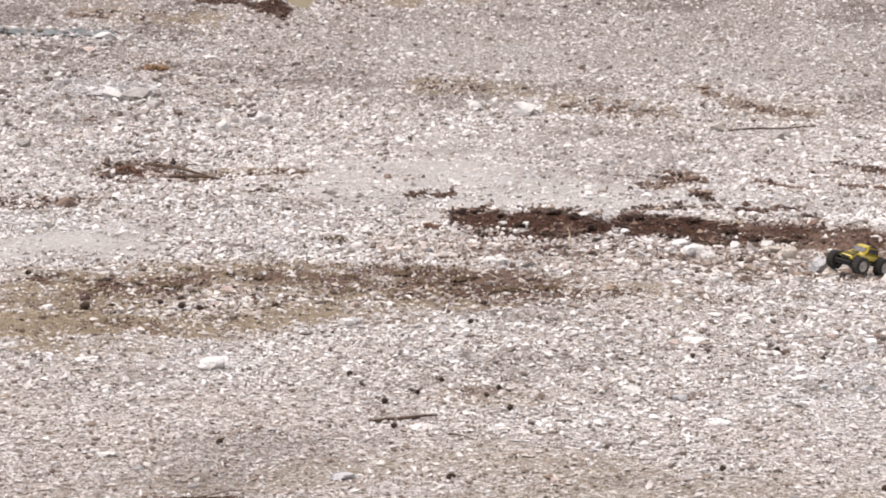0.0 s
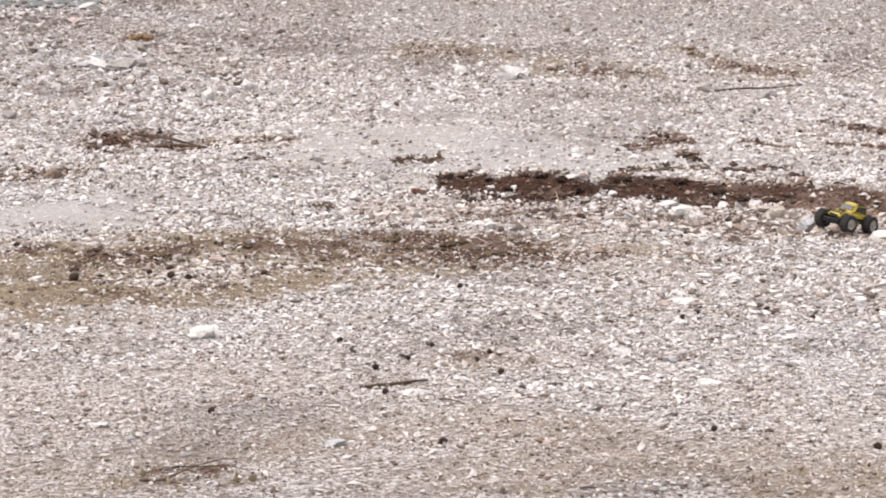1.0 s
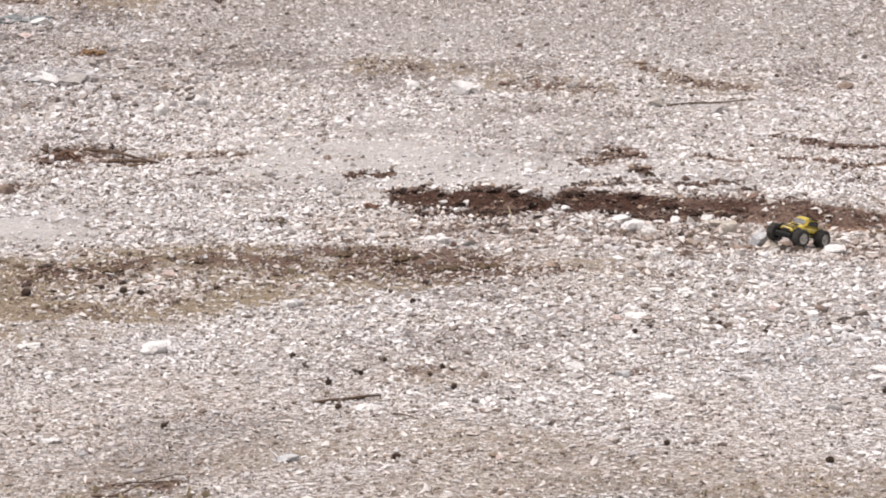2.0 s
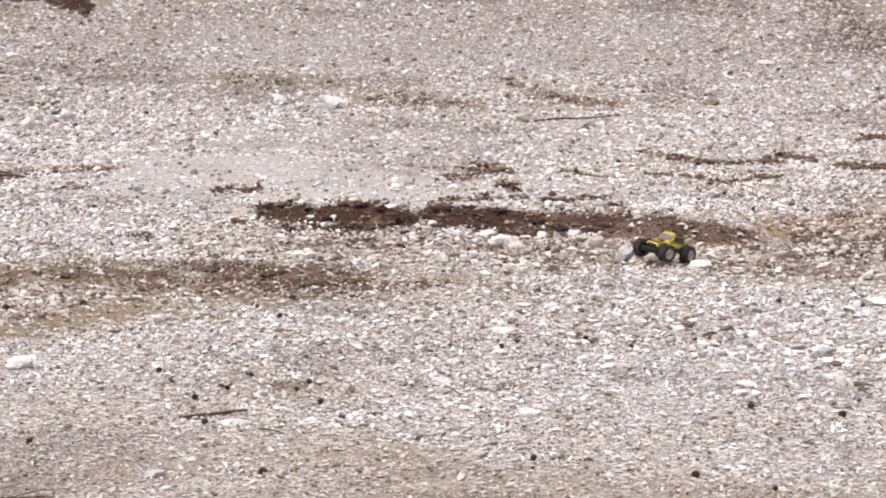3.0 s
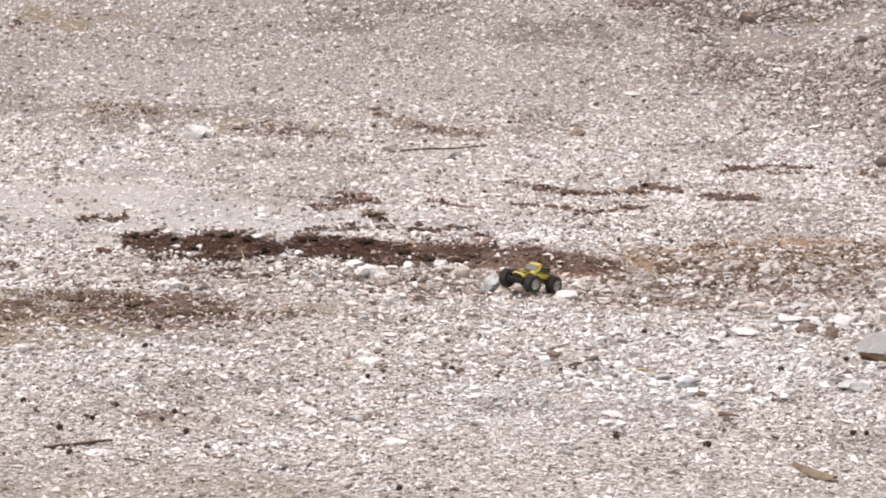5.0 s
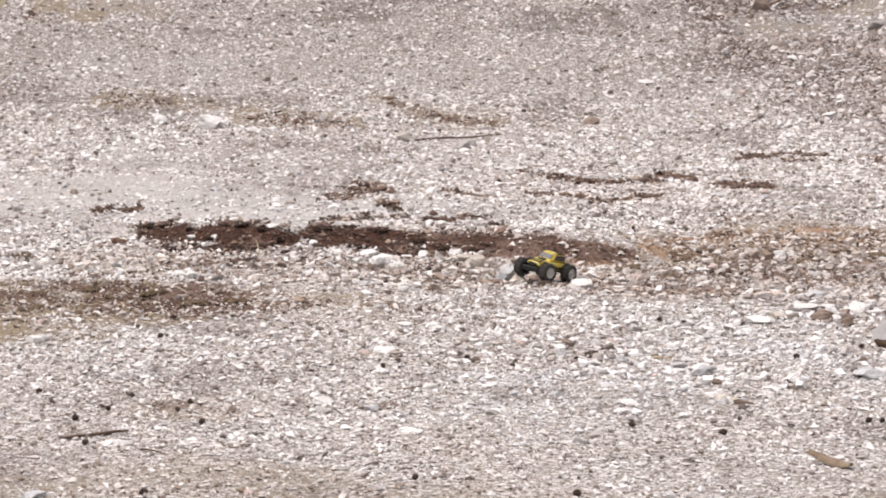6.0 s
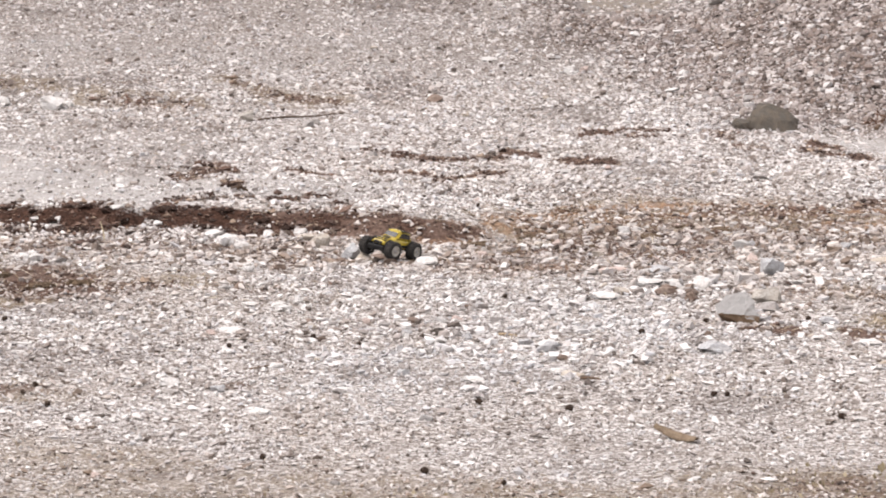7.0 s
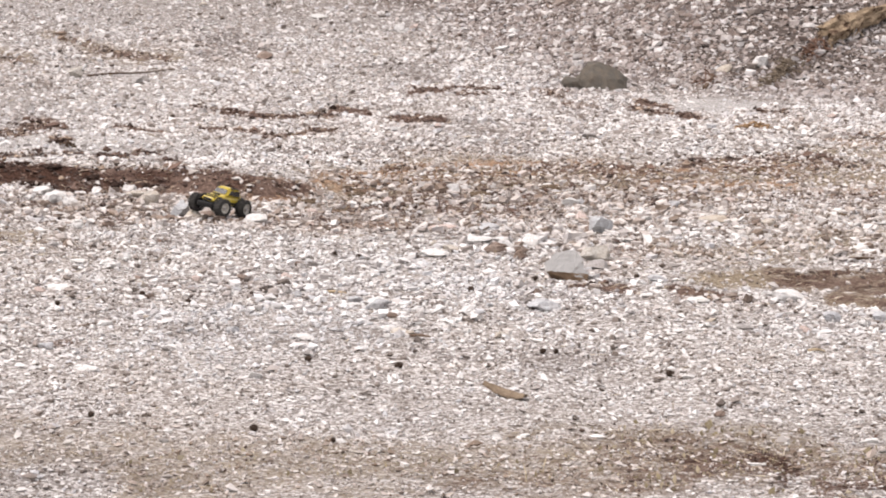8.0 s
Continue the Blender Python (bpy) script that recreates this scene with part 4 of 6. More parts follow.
rock("white", -3.12, 21.02, 0.170, 0.070)
rock("white", -3.17, 20.98, 0.079, 0.034)
rock("white", -3.04, 21.19, 0.094, 0.033)
rock("white", -3.66, 20.26, 0.063, 0.034)
rock("white", -3.22, 18.05, 0.093, 0.031)
rock("white", 0.12, 19.39, 0.131, 0.023)
rock("white", 0.33, 23.59, 0.143, 0.041)
rock("white", -1.72, 28.70, 0.097, 0.031)
rock("white", -1.02, 28.74, 0.126, 0.029)
rock("white", -4.57, 21.72, 0.134, 0.021)
rock("white", -3.95, 21.15, 0.181, 0.029)
rock("white", -1.52, 28.50, 0.058, 0.063)
rock("white", -0.04, 22.70, 0.176, 0.028)
rock("pink", -3.52, 24.53, 0.109, 0.073)
rock("white", -1.54, 25.77, 0.113, 0.059)
rock("grey", -2.72, 29.50, 0.100, 0.052)
rock("grey", -3.50, 31.24, 0.127, 0.075)
rock("brown", -5.77, 29.94, 0.204, 0.086)
rock("white", -0.18, 27.65, 0.179, 0.065)
rock("white", -0.09, 27.09, 0.175, 0.082)
rock("white", 0.03, 26.98, 0.131, 0.065)
rock("white", -0.29, 27.21, 0.089, 0.107)
rock("white", 0.27, 27.75, 0.113, 0.077)
rock("white", 0.53, 27.83, 0.113, 0.065)
rock("tan", 0.58, 27.53, 0.112, 0.077)
rock("tan", 0.67, 27.11, 0.164, 0.126)
rock("blue", 0.90, 26.27, 0.160, 0.154)
rock("brown", 0.82, 26.20, 0.080, 0.072)
rock("white", 1.45, 25.81, 0.201, 0.073)
rock("white", 0.09, 25.32, 0.086, 0.052)
rock("grey", 0.71, 25.63, 0.147, 0.038)
rock("brown", 1.13, 26.30, 0.196, 0.053)
rock("brown", 0.32, 25.42, 0.103, 0.050)
rock("grey", -0.46, 25.34, 0.086, 0.086)
rock("brown", -0.31, 25.95, 0.048, 0.061)
rock("grey", -0.10, 24.45, 0.091, 0.074)
rock("brown", 0.01, 24.56, 0.100, 0.065)
rock("white", 0.32, 23.93, 0.113, 0.025)
rock("white", 0.87, 24.18, 0.107, 0.026)
rock("white", -0.07, 22.63, 0.176, 0.028)
rock("white", 0.23, 20.98, 0.107, 0.030)
rock("white", 0.08, 23.92, 0.122, 0.024)
rock("white", 0.43, 23.98, 0.073, 0.029)
rock("brown", 0.49, 23.02, 0.055, 0.033)
rock("white", 1.10, 22.17, 0.113, 0.033)
rock("pink", 2.85, 25.20, 0.230, 0.038)
rock("blue", 3.19, 25.19, 0.239, 0.050)
rock("brown", 3.11, 24.07, 0.188, 0.063)
rock("white", 3.23, 24.42, 0.108, 0.064)
rock("brown", 3.24, 23.74, 0.121, 0.117)
rock("white", 3.41, 24.39, 0.149, 0.085)
rock("white", 2.65, 24.01, 0.260, 0.055)
rock("tan", 2.82, 24.16, 0.164, 0.049)
rock("white", 3.02, 24.57, 0.250, 0.050)
rock("blue", 1.88, 21.74, 0.111, 0.047)
rock("blue", 2.00, 21.40, 0.189, 0.066)
rock("white", 1.43, 20.26, 0.179, 0.034)
rock("tan", 2.07, 20.51, 0.160, 0.033)
rock("blue", 3.05, 21.18, 0.223, 0.061)
rock("white", 2.45, 25.94, 0.097, 0.039)
rock("white", -2.47, 23.08, 0.140, 0.055)
rock("white", -1.58, 19.04, 0.200, 0.032)
rock("blue", -1.89, 17.44, 0.154, 0.032)
rock("grey", -0.42, 20.18, 0.116, 0.031)
rock("white", -0.43, 20.38, 0.138, 0.046)
rock("white", 2.00, 20.70, 0.141, 0.023)
rock("tan", 2.47, 27.01, 0.155, 0.050)
rock("white", 2.30, 23.43, 0.103, 0.037)
rock("white", 2.26, 21.09, 0.079, 0.027)
rock("white", 2.43, 20.62, 0.077, 0.019)
rock("white", 3.07, 22.89, 0.086, 0.030)
rock("white", 2.49, 20.07, 0.048, 0.025)
rock("white", 3.95, 39.56, 0.133, 0.099)
rock("white", 3.08, 40.60, 0.232, 0.037)
rock("grey", 0.85, 36.25, 0.146, 0.064)
rock("white", 5.20, 39.00, 0.092, 0.074)
rock("white", 3.40, 38.21, 0.090, 0.046)
rock("white", 0.18, 36.84, 0.099, 0.056)
rock("white", 1.21, 34.25, 0.104, 0.051)
rock("beige", 3.75, 23.57, 0.226, 0.106)
rock("grey", 3.70, 23.18, 0.183, 0.068)
rock("blue", 4.00, 24.82, 0.178, 0.127)
rock("brown", 3.93, 24.90, 0.094, 0.068)
rock("white", 4.04, 26.61, 0.145, 0.078)
rock("pink", 4.01, 25.80, 0.106, 0.070)
rock("white", 3.22, 24.60, 0.151, 0.044)
rock("white", 3.45, 24.62, 0.143, 0.062)
rock("white", 3.22, 27.63, 0.122, 0.064)
rock("tan", 4.97, 25.34, 0.218, 0.054)
rock("white", 4.76, 21.65, 0.254, 0.069)
rock("white", 4.65, 21.82, 0.090, 0.039)
rock("grey", 4.20, 20.52, 0.177, 0.033)
rock("white", 4.11, 21.50, 0.192, 0.031)
rock("white", 7.54, 36.01, 0.185, 0.106)
rock("blue", 5.17, 20.79, 0.152, 0.062)
rock("blue", 4.86, 20.81, 0.137, 0.064)
rock("blue", 5.22, 20.42, 0.128, 0.063)
rock("grey", 5.27, 20.76, 0.108, 0.045)
rock("white", 3.95, 22.02, 0.061, 0.035)
rock("white", 3.81, 21.70, 0.097, 0.027)
rock("white", 4.60, 20.07, 0.056, 0.021)
rock("white", 3.38, 26.50, 0.081, 0.038)
rock("white", 2.51, 26.93, 0.110, 0.036)
rock("tan", 2.86, 26.30, 0.116, 0.043)
rock("white", 4.94, 27.41, 0.094, 0.039)
rock("tan", 5.38, 25.28, 0.113, 0.050)
rock("white", 4.54, 24.82, 0.102, 0.041)
rock("white", 4.67, 24.55, 0.127, 0.038)
rock("white", 4.98, 24.41, 0.109, 0.040)
rock("white", 6.71, 26.49, 0.137, 0.052)
rock("white", 5.85, 23.90, 0.165, 0.026)
rock("tan", 4.36, 23.55, 0.097, 0.039)
rock("white", 4.16, 16.93, 0.118, 0.019)
rock("white", 3.46, 16.42, 0.086, 0.016)
rock("white", 3.55, 18.81, 0.085, 0.019)
rock("tan", 4.06, 20.77, 0.072, 0.020)
rock("white", 8.70, 36.52, 0.138, 0.080)
rock("white", 9.04, 36.34, 0.150, 0.079)
rock("white", 7.42, 36.49, 0.087, 0.057)
rock("white", 7.07, 36.64, 0.088, 0.058)
rock("white", 7.12, 37.60, 0.090, 0.047)
rock("white", 7.05, 32.13, 0.088, 0.049)
rock("grey", 6.21, 31.70, 0.109, 0.035)
rock("grey", 5.02, 31.86, 0.163, 0.042)
rock("white", 5.27, 39.29, 0.093, 0.088)
rock("white", 5.01, 38.26, 0.130, 0.044)
rock("white", 3.96, 39.54, 0.093, 0.088)
rock("tan", 7.14, 35.89, 0.208, 0.073)
rock("white", 4.67, 17.92, 0.094, 0.019)
rock("white", 2.38, 17.22, 0.071, 0.017)
rock("white", 1.39, 17.10, 0.105, 0.017)
rock("white", 0.29, 23.80, 0.120, 0.036)
rock("white", 2.65, 24.02, 0.188, 0.030)
rock("white", 2.96, 24.52, 0.125, 0.029)
rock("white", 0.08, 19.44, 0.105, 0.020)
rock("white", 0.64, 19.99, 0.115, 0.027)
rock("white", 2.02, 21.70, 0.170, 0.040)
rock("grey", 6.18, 42.65, 0.286, 0.103)
rock("white", 5.27, 39.35, 0.099, 0.074)
rock("white", 4.99, 41.77, 0.126, 0.057)
rock("white", 5.02, 38.30, 0.168, 0.042)
rock("white", 5.60, 42.60, 0.100, 0.067)
rock("white", 4.77, 45.68, 0.169, 0.056)
rock("white", 3.92, 45.62, 0.107, 0.104)
rock("white", 3.38, 38.41, 0.104, 0.052)
rock("white", 3.09, 40.57, 0.231, 0.043)
rock("grey", 0.79, 36.28, 0.122, 0.053)
rock("white", -4.93, 36.89, 0.112, 0.093)
rock("white", -1.66, 26.05, 0.115, 0.051)
rock("white", -2.30, 23.50, 0.056, 0.030)
rock("white", -1.53, 20.47, 0.056, 0.025)
rock("white", -2.46, 23.16, 0.134, 0.041)
rock("white", -4.90, 30.54, 0.155, 0.029)
rock("white", 1.20, 21.40, 0.080, 0.024)
rock("blue", 0.76, 20.76, 0.063, 0.024)
rock("white", -0.65, 23.26, 0.087, 0.026)
rock("white", 1.85, 21.61, 0.110, 0.021)
rock("brown", 2.25, 37.86, 0.191, 0.076)
rock("white", 2.22, 38.04, 0.128, 0.045)
rock("brown", 4.95, 44.86, 0.332, 0.166)
rock("pink", 4.15, 39.84, 0.107, 0.060)
rock("white", 5.28, 39.29, 0.092, 0.066)
rock("white", 5.00, 38.26, 0.167, 0.051)
rock("white", 3.15, 37.88, 0.102, 0.057)
rock("tan", 3.37, 22.79, 0.100, 0.034)
rock("brown", 3.69, 22.79, 0.084, 0.031)
rock("brown", 3.29, 23.97, 0.105, 0.064)
rock("brown", 3.16, 24.34, 0.164, 0.049)
rock("grey", 4.20, 20.54, 0.138, 0.035)
rock("blue", 3.04, 21.28, 0.193, 0.050)
rock("blue", 4.03, 22.51, 0.151, 0.045)
rock("grey", 3.75, 22.37, 0.075, 0.026)
rock("blue", -0.13, 20.20, 0.102, 0.041)
rock("white", -3.28, 18.02, 0.085, 0.030)
rock("white", -3.74, 20.35, 0.068, 0.031)
rock("blue", -2.43, 23.12, 0.117, 0.062)
rock("white", -3.12, 21.24, 0.178, 0.050)
rock("white", -0.19, 27.70, 0.121, 0.051)
rock("white", -0.08, 27.36, 0.156, 0.060)
rock("white", 0.12, 27.62, 0.093, 0.042)
rock("white", 0.26, 27.88, 0.084, 0.056)
rock("white", 0.54, 27.87, 0.122, 0.042)
rock("white", 0.65, 27.54, 0.102, 0.046)
rock("white", -1.52, 28.52, 0.057, 0.053)
rock("white", -2.00, 28.51, 0.057, 0.062)
rock("white", -1.59, 26.33, 0.088, 0.058)
rock("white", -0.33, 26.51, 0.062, 0.071)
rock("white", 0.09, 25.47, 0.086, 0.051)
rock("white", -0.67, 28.53, 0.077, 0.038)
rock("tan", 0.55, 27.59, 0.120, 0.046)
rock("tan", 0.68, 27.39, 0.092, 0.046)
rock("brown", 3.31, 24.33, 0.085, 0.050)

# cobbles that stand proud of the gravel in its coarser drifts
def cobbles():
    r = random.Random(12)
    shapes = []
    for k in range(24):
        bm = lump(500 + k, 1.0, 0.8, 0.45, fine=2)
        me = bpy.data.meshes.new("cobble")
        bm.to_mesh(me)
        bm.free()
        shapes.append(me)
    kinds = ("white", "white", "white", "grey", "blue", "tan", "brown", "pink")
    made = 0
    while made < 280:
        y = r.uniform(17, 42)
        x = r.uniform(-0.22, 0.28) * y
        q = np.array([x]), np.array([y])
        if r.random() > float(cover("coarse", *q)[0]) * 0.9 + 0.06 or float(cover("mud", *q)[0]) + float(cover("dark", *q)[0]) > 0.2:
            continue
        material, label = ROCK[r.choice(kinds)]
        ob = new("cobble", r.choice(shapes))
        if not ob.data.materials:
            ob.data.materials.append(None)
        ob.material_slots[0].link, ob.material_slots[0].material = "OBJECT", material
        w = r.uniform(0.05, 0.095) * (1 + 0.012 * (y - 20))
        ob.matrix_world = pose(x, y, height(x, y), 0, 0, r.uniform(0, 360)) @ Matrix.Diagonal((w, w * r.uniform(0.8, 1.1), w * r.uniform(0.7, 1.1), 1))
        tagged(ob, label.replace("stone", "cobble"), "cobble", "cobbles among the gravel")
        made += 1


cobbles()

# dark boulder at the foot of the bank, with a smaller lump against it
M_BOULDER = single_stone("dark_boulder", (0.082, 0.077, 0.069), (0.100, 0.093, 0.083), (0.135, 0.108, 0.082))


def boulder():
    bm = bmesh.new()
    for p in ((-0.26, 0.0, -0.03), (-0.27, 0.02, 0.095), (-0.197, 0.0, 0.185), (-0.143, 0.02, 0.262), (-0.036, -0.02, 0.274), (0.10, 0.0, 0.210), (0.19, 0.0, 0.167), (0.274, 0.0, 0.095), (0.262, 0.0, -0.03),
              (-0.20, -0.20, -0.03), (0.02, -0.26, -0.03), (0.20, -0.20, -0.03), (-0.12, -0.16, 0.13), (0.03, -0.20, 0.10), (0.16, -0.15, 0.08), (-0.2, 0.2, -0.03), (0.2, 0.2, -0.03), (0.0, 0.2, 0.18)):
        bm.verts.new(p)
    bmesh.ops.convex_hull(bm, input=bm.verts)
    bmesh.ops.subdivide_edges(bm, edges=bm.edges[:], cuts=6, use_grid_fill=True)
    for v in bm.verts:
        v.co += 0.03 * noise.noise_vector(v.co * 5 + Vector((2, 5, 1))) + 0.014 * noise.noise_vector(v.co * 17)
    ob = part("boulder", bm, M_BOULDER)
    ob.matrix_world = pose(5.71, 35.50, height(5.71, 35.45), 0, 0, 0)
    tagged(ob, "large dark grey boulder at the foot of the bank", "boulder")
    small = part("stone", lump(903, 0.22, 0.20, 0.125, cuts=6, sharp=(0.5, 0.9)), M_BOULDER)
    small.matrix_world = pose(5.375, 35.36, height(5.375, 35.36), 0, 0, 0)
    tagged(small, "dark grey stone leaning beside the big boulder", "stone")


boulder()


def slab_rock():
    """The split rock: a pale flat top that leans to the viewer's rise, a brown broken face below."""
    s = Shader("split_rock", 0.85)
    axes = s.n.new("ShaderNodeSeparateXYZ")
    s.l.new(s.n.new("ShaderNodeNewGeometry").outputs["True Normal"], axes.inputs[0])
    top = s.mix(s.noise(14, 5), (0.20, 0.194, 0.188), (0.33, 0.32, 0.31))
    side = s.mix(s.noise(10, 5), (0.085, 0.055, 0.036), (0.22, 0.152, 0.10))
    s.bump(s.noise(30, 5, 0.7), 0.7, 0.012)
    material = s.done(s.mix(s.ramp(axes.outputs[2], (0.30, 0), (0.52, 1)), side, top))
    bm = bmesh.new()
    for p in ((-0.145, 0.03, 0.160), (-0.050, 0.10, 0.229), (0.065, 0.10, 0.250), (0.110, 0.00, 0.180), (0.148, -0.07, 0.068), (0.132, -0.085, -0.01), (0.090, -0.08, -0.02),
              (0.020, -0.09, 0.105), (-0.137, -0.06, 0.110), (-0.08, 0.07, 0.03), (0.02, 0.02, -0.03), (0.06, 0.08, -0.03), (-0.05, 0.12, -0.02)):
        bm.verts.new(p)
    bmesh.ops.convex_hull(bm, input=bm.verts)
    bmesh.ops.subdivide_edges(bm, edges=bm.edges[:], cuts=5, use_grid_fill=True)
    for v in bm.verts:
        v.co += 0.015 * noise.noise_vector(v.co * 9 + Vector((3, 1, 7))) + 0.009 * noise.noise_vector(v.co * 30)
    ob = part("split_rock", bm, material)
    ob.matrix_world = pose(3.40, 22.56, height(3.40, 22.56) - 0.02, 0, 0, 0) @ Matrix.Diagonal((1.04, 1.0, 0.90, 1))
    tagged(ob, "blue-grey split rock with brown broken underside on gravel", "rock")


slab_rock()

# ---- clods of earth in the soil patches ----
M_CLOD = plain_material("clod_of_earth", (0.072, 0.050, 0.034), (0.185, 0.132, 0.088), 34, 0.97, 0.8, 0.02)
CLOD_COUNT = [0]


M_DARKCLOD = plain_material("dark_clod", (0.020, 0.013, 0.0105), (0.062, 0.037, 0.028), 34, 0.97, 0.8, 0.02)


def soil_clod(x, y, w, h, dark=False):
    """A crumbly low lump of earth, wider than high."""
    CLOD_COUNT[0] += 1
    r = random.Random(700 + CLOD_COUNT[0])
    bm = lump(700 + CLOD_COUNT[0], w, 0.9 * w, (1.0 if dark else 0.75) * h, cuts=6, fine=4, rough=0.30, sharp=(0.5, 0.9))
    for v in bm.verts:
        v.co += 0.30 * h * noise.noise_vector(v.co * 26 + Vector((x, y, 0))) + 0.16 * h * noise.noise_vector(v.co * 70 + Vector((y, x, 0)))
    ob = part("soil_clod", bm, M_DARKCLOD if dark else M_CLOD)
    ob.matrix_world = pose(x, y, height(x, y) - 0.012, 0, 0, r.uniform(-40, 40))
    tagged(ob, "dark damp clod on the broken soil edge" if dark else "crumbly brown clod of earth among gravel", "clod", "clods of earth in the soil")


soil_clod(-4.42, 24.25, 0.16, 0.055)
soil_clod(-4.00, 24.68, 0.25, 0.044)
soil_clod(-3.77, 24.25, 0.10, 0.043)
soil_clod(-4.23, 24.60, 0.09, 0.031)
soil_clod(-3.35, 24.89, 0.13, 0.050)
soil_clod(-2.65, 25.15, 0.11, 0.044)
soil_clod(-2.57, 24.73, 0.21, 0.044)
soil_clod(-2.10, 24.95, 0.11, 0.044)
soil_clod(-1.83, 25.02, 0.18, 0.063)
soil_clod(-1.47, 24.67, 0.25, 0.062)
soil_clod(-1.16, 24.77, 0.21, 0.062)
soil_clod(-2.91, 24.79, 0.12, 0.037)
soil_clod(-3.03, 24.33, 0.16, 0.043)
soil_clod(-3.99, 22.87, 0.10, 0.035)
soil_clod(-4.66, 24.74, 0.17, 0.025)
soil_clod(-2.29, 24.45, 0.14, 0.037)
soil_clod(-3.79, 23.33, 0.12, 0.029)
soil_clod(1.94, 27.19, 0.27, 0.055)
soil_clod(2.12, 26.59, 0.27, 0.040)
soil_clod(2.38, 27.49, 0.18, 0.048)
soil_clod(3.39, 27.35, 0.25, 0.055)
soil_clod(4.05, 27.71, 0.23, 0.049)
soil_clod(4.14, 27.05, 0.18, 0.041)
soil_clod(2.83, 26.89, 0.16, 0.041)
soil_clod(4.51, 26.91, 0.18, 0.034)
soil_clod(5.94, 28.65, 0.24, 0.036)
soil_clod(6.05, 25.85, 0.22, 0.039)
soil_clod(5.14, 26.77, 0.18, 0.034)
soil_clod(3.31, 26.23, 0.18, 0.040)
soil_clod(-1.78, 25.09, 0.19, 0.051)
soil_clod(-2.26, 25.26, 0.21, 0.051)
soil_clod(-2.11, 29.23, 0.15, 0.039, True)
soil_clod(-1.96, 29.18, 0.17, 0.034, True)
soil_clod(-1.74, 28.85, 0.10, 0.029, True)
soil_clod(-1.45, 28.84, 0.13, 0.029, True)
soil_clod(-1.30, 28.83, 0.15, 0.034, True)
soil_clod(-1.11, 28.70, 0.12, 0.034, True)
soil_clod(-1.54, 28.52, 0.14, 0.038, True)
soil_clod(-1.33, 28.06, 0.16, 0.042, True)
soil_clod(-1.82, 28.03, 0.12, 0.038, True)
soil_clod(-1.68, 28.26, 0.12, 0.033, True)
soil_clod(-0.59, 28.90, 0.19, 0.044, True)
soil_clod(-0.35, 29.09, 0.16, 0.039, True)
soil_clod(-0.10, 28.77, 0.17, 0.039, True)
soil_clod(-0.29, 28.37, 0.16, 0.043, True)
soil_clod(-0.13, 28.05, 0.14, 0.033, True)
soil_clod(0.09, 27.73, 0.12, 0.037, True)
soil_clod(0.23, 28.32, 0.14, 0.043, True)
soil_clod(0.43, 29.96, 0.17, 0.035, True)
soil_clod(0.72, 30.46, 0.20, 0.031, True)
soil_clod(0.98, 29.45, 0.15, 0.035, True)
soil_clod(0.44, 28.04, 0.17, 0.042, True)
soil_clod(0.71, 27.93, 0.17, 0.038, True)
soil_clod(2.06, 28.59, 0.06, 0.043, True)
soil_clod(-0.06, 31.56, 0.13, 0.042, True)
soil_clod(-0.96, 28.52, 0.14, 0.038, True)
soil_clod(-0.73, 28.74, 0.14, 0.034, True)

# ---- pine cones ----
M_CONE = plain_material("pine_cone", (0.030, 0.021, 0.017), (0.085, 0.058, 0.042), 90, 0.85)


def cone_mesh():
    bm = bmesh.new()
    bmesh.ops.create_icosphere(bm, subdivisions=2, radius=1, matrix=Matrix.Diagonal((0.017, 0.017, 0.024, 1)))
    for i in range(64):
        v = (i + 0.5) / 64
        z, a = 0.026 * (1 - 2 * v), i * 2.39996
        r = 0.021 * math.sqrt(max(0.05, 1 - (1 - 2 * v) ** 2)) * (0.85 + 0.3 * v)
        m = Matrix.Translation((r * math.cos(a), r * math.sin(a), z)) @ Euler((0, 0.6, a)).to_matrix().to_4x4()
        made = bmesh.ops.create_cone(bm, cap_ends=True, segments=4, radius1=0.0075, radius2=0.0025, depth=0.006, matrix=m @ pose(0, 0, 0, 0, 70, 0))
    return bm


first_cone = part("pine_cone", cone_mesh(), M_CONE)
tagged(first_cone, "dark brown open pine cone lying on gravel", "pine cone", "fallen pine cones")
CONES = [first_cone]


def place_cone(x, y, size=1.0):
    r = random.Random(len(CONES) + 40)
    m = pose(x, y, height(x, y) + 0.006 + 0.012 * size, r.uniform(60, 110), r.uniform(-30, 30), r.uniform(0, 360))
    s = size * r.uniform(0.58, 0.86)
    if len(CONES) == 1 and first_cone.location.length == 0:
        first_cone.matrix_world = m
        first_cone.scale = (s, s, s)
        return
    ob = copy_thing(first_cone, m)
    ob.scale = (s, s, s)
    CONES.append(ob)


place_cone(-4.40, 23.54, 1.6)
place_cone(-3.72, 23.65, 1.25)
place_cone(-3.58, 23.56, 1.5)
place_cone(-3.07, 23.84, 1.3)
place_cone(-5.05, 24.72, 1.4)
place_cone(-3.90, 23.81, 1.3)
place_cone(-1.62, 23.28)
place_cone(-0.06, 21.85)
place_cone(0.50, 22.23)
place_cone(-2.22, 20.92)
place_cone(-6.96, 32.97)
place_cone(1.06, 33.22)
place_cone(-0.03, 31.69)
place_cone(-2.67, 18.32)
place_cone(0.12, 17.93)
place_cone(2.67, 21.97)
place_cone(2.09, 28.92)
place_cone(1.93, 30.31)
place_cone(0.97, 17.44)
place_cone(1.36, 17.06)
place_cone(-1.31, 17.43)
place_cone(1.22, 22.05)
place_cone(-0.53, 21.61)
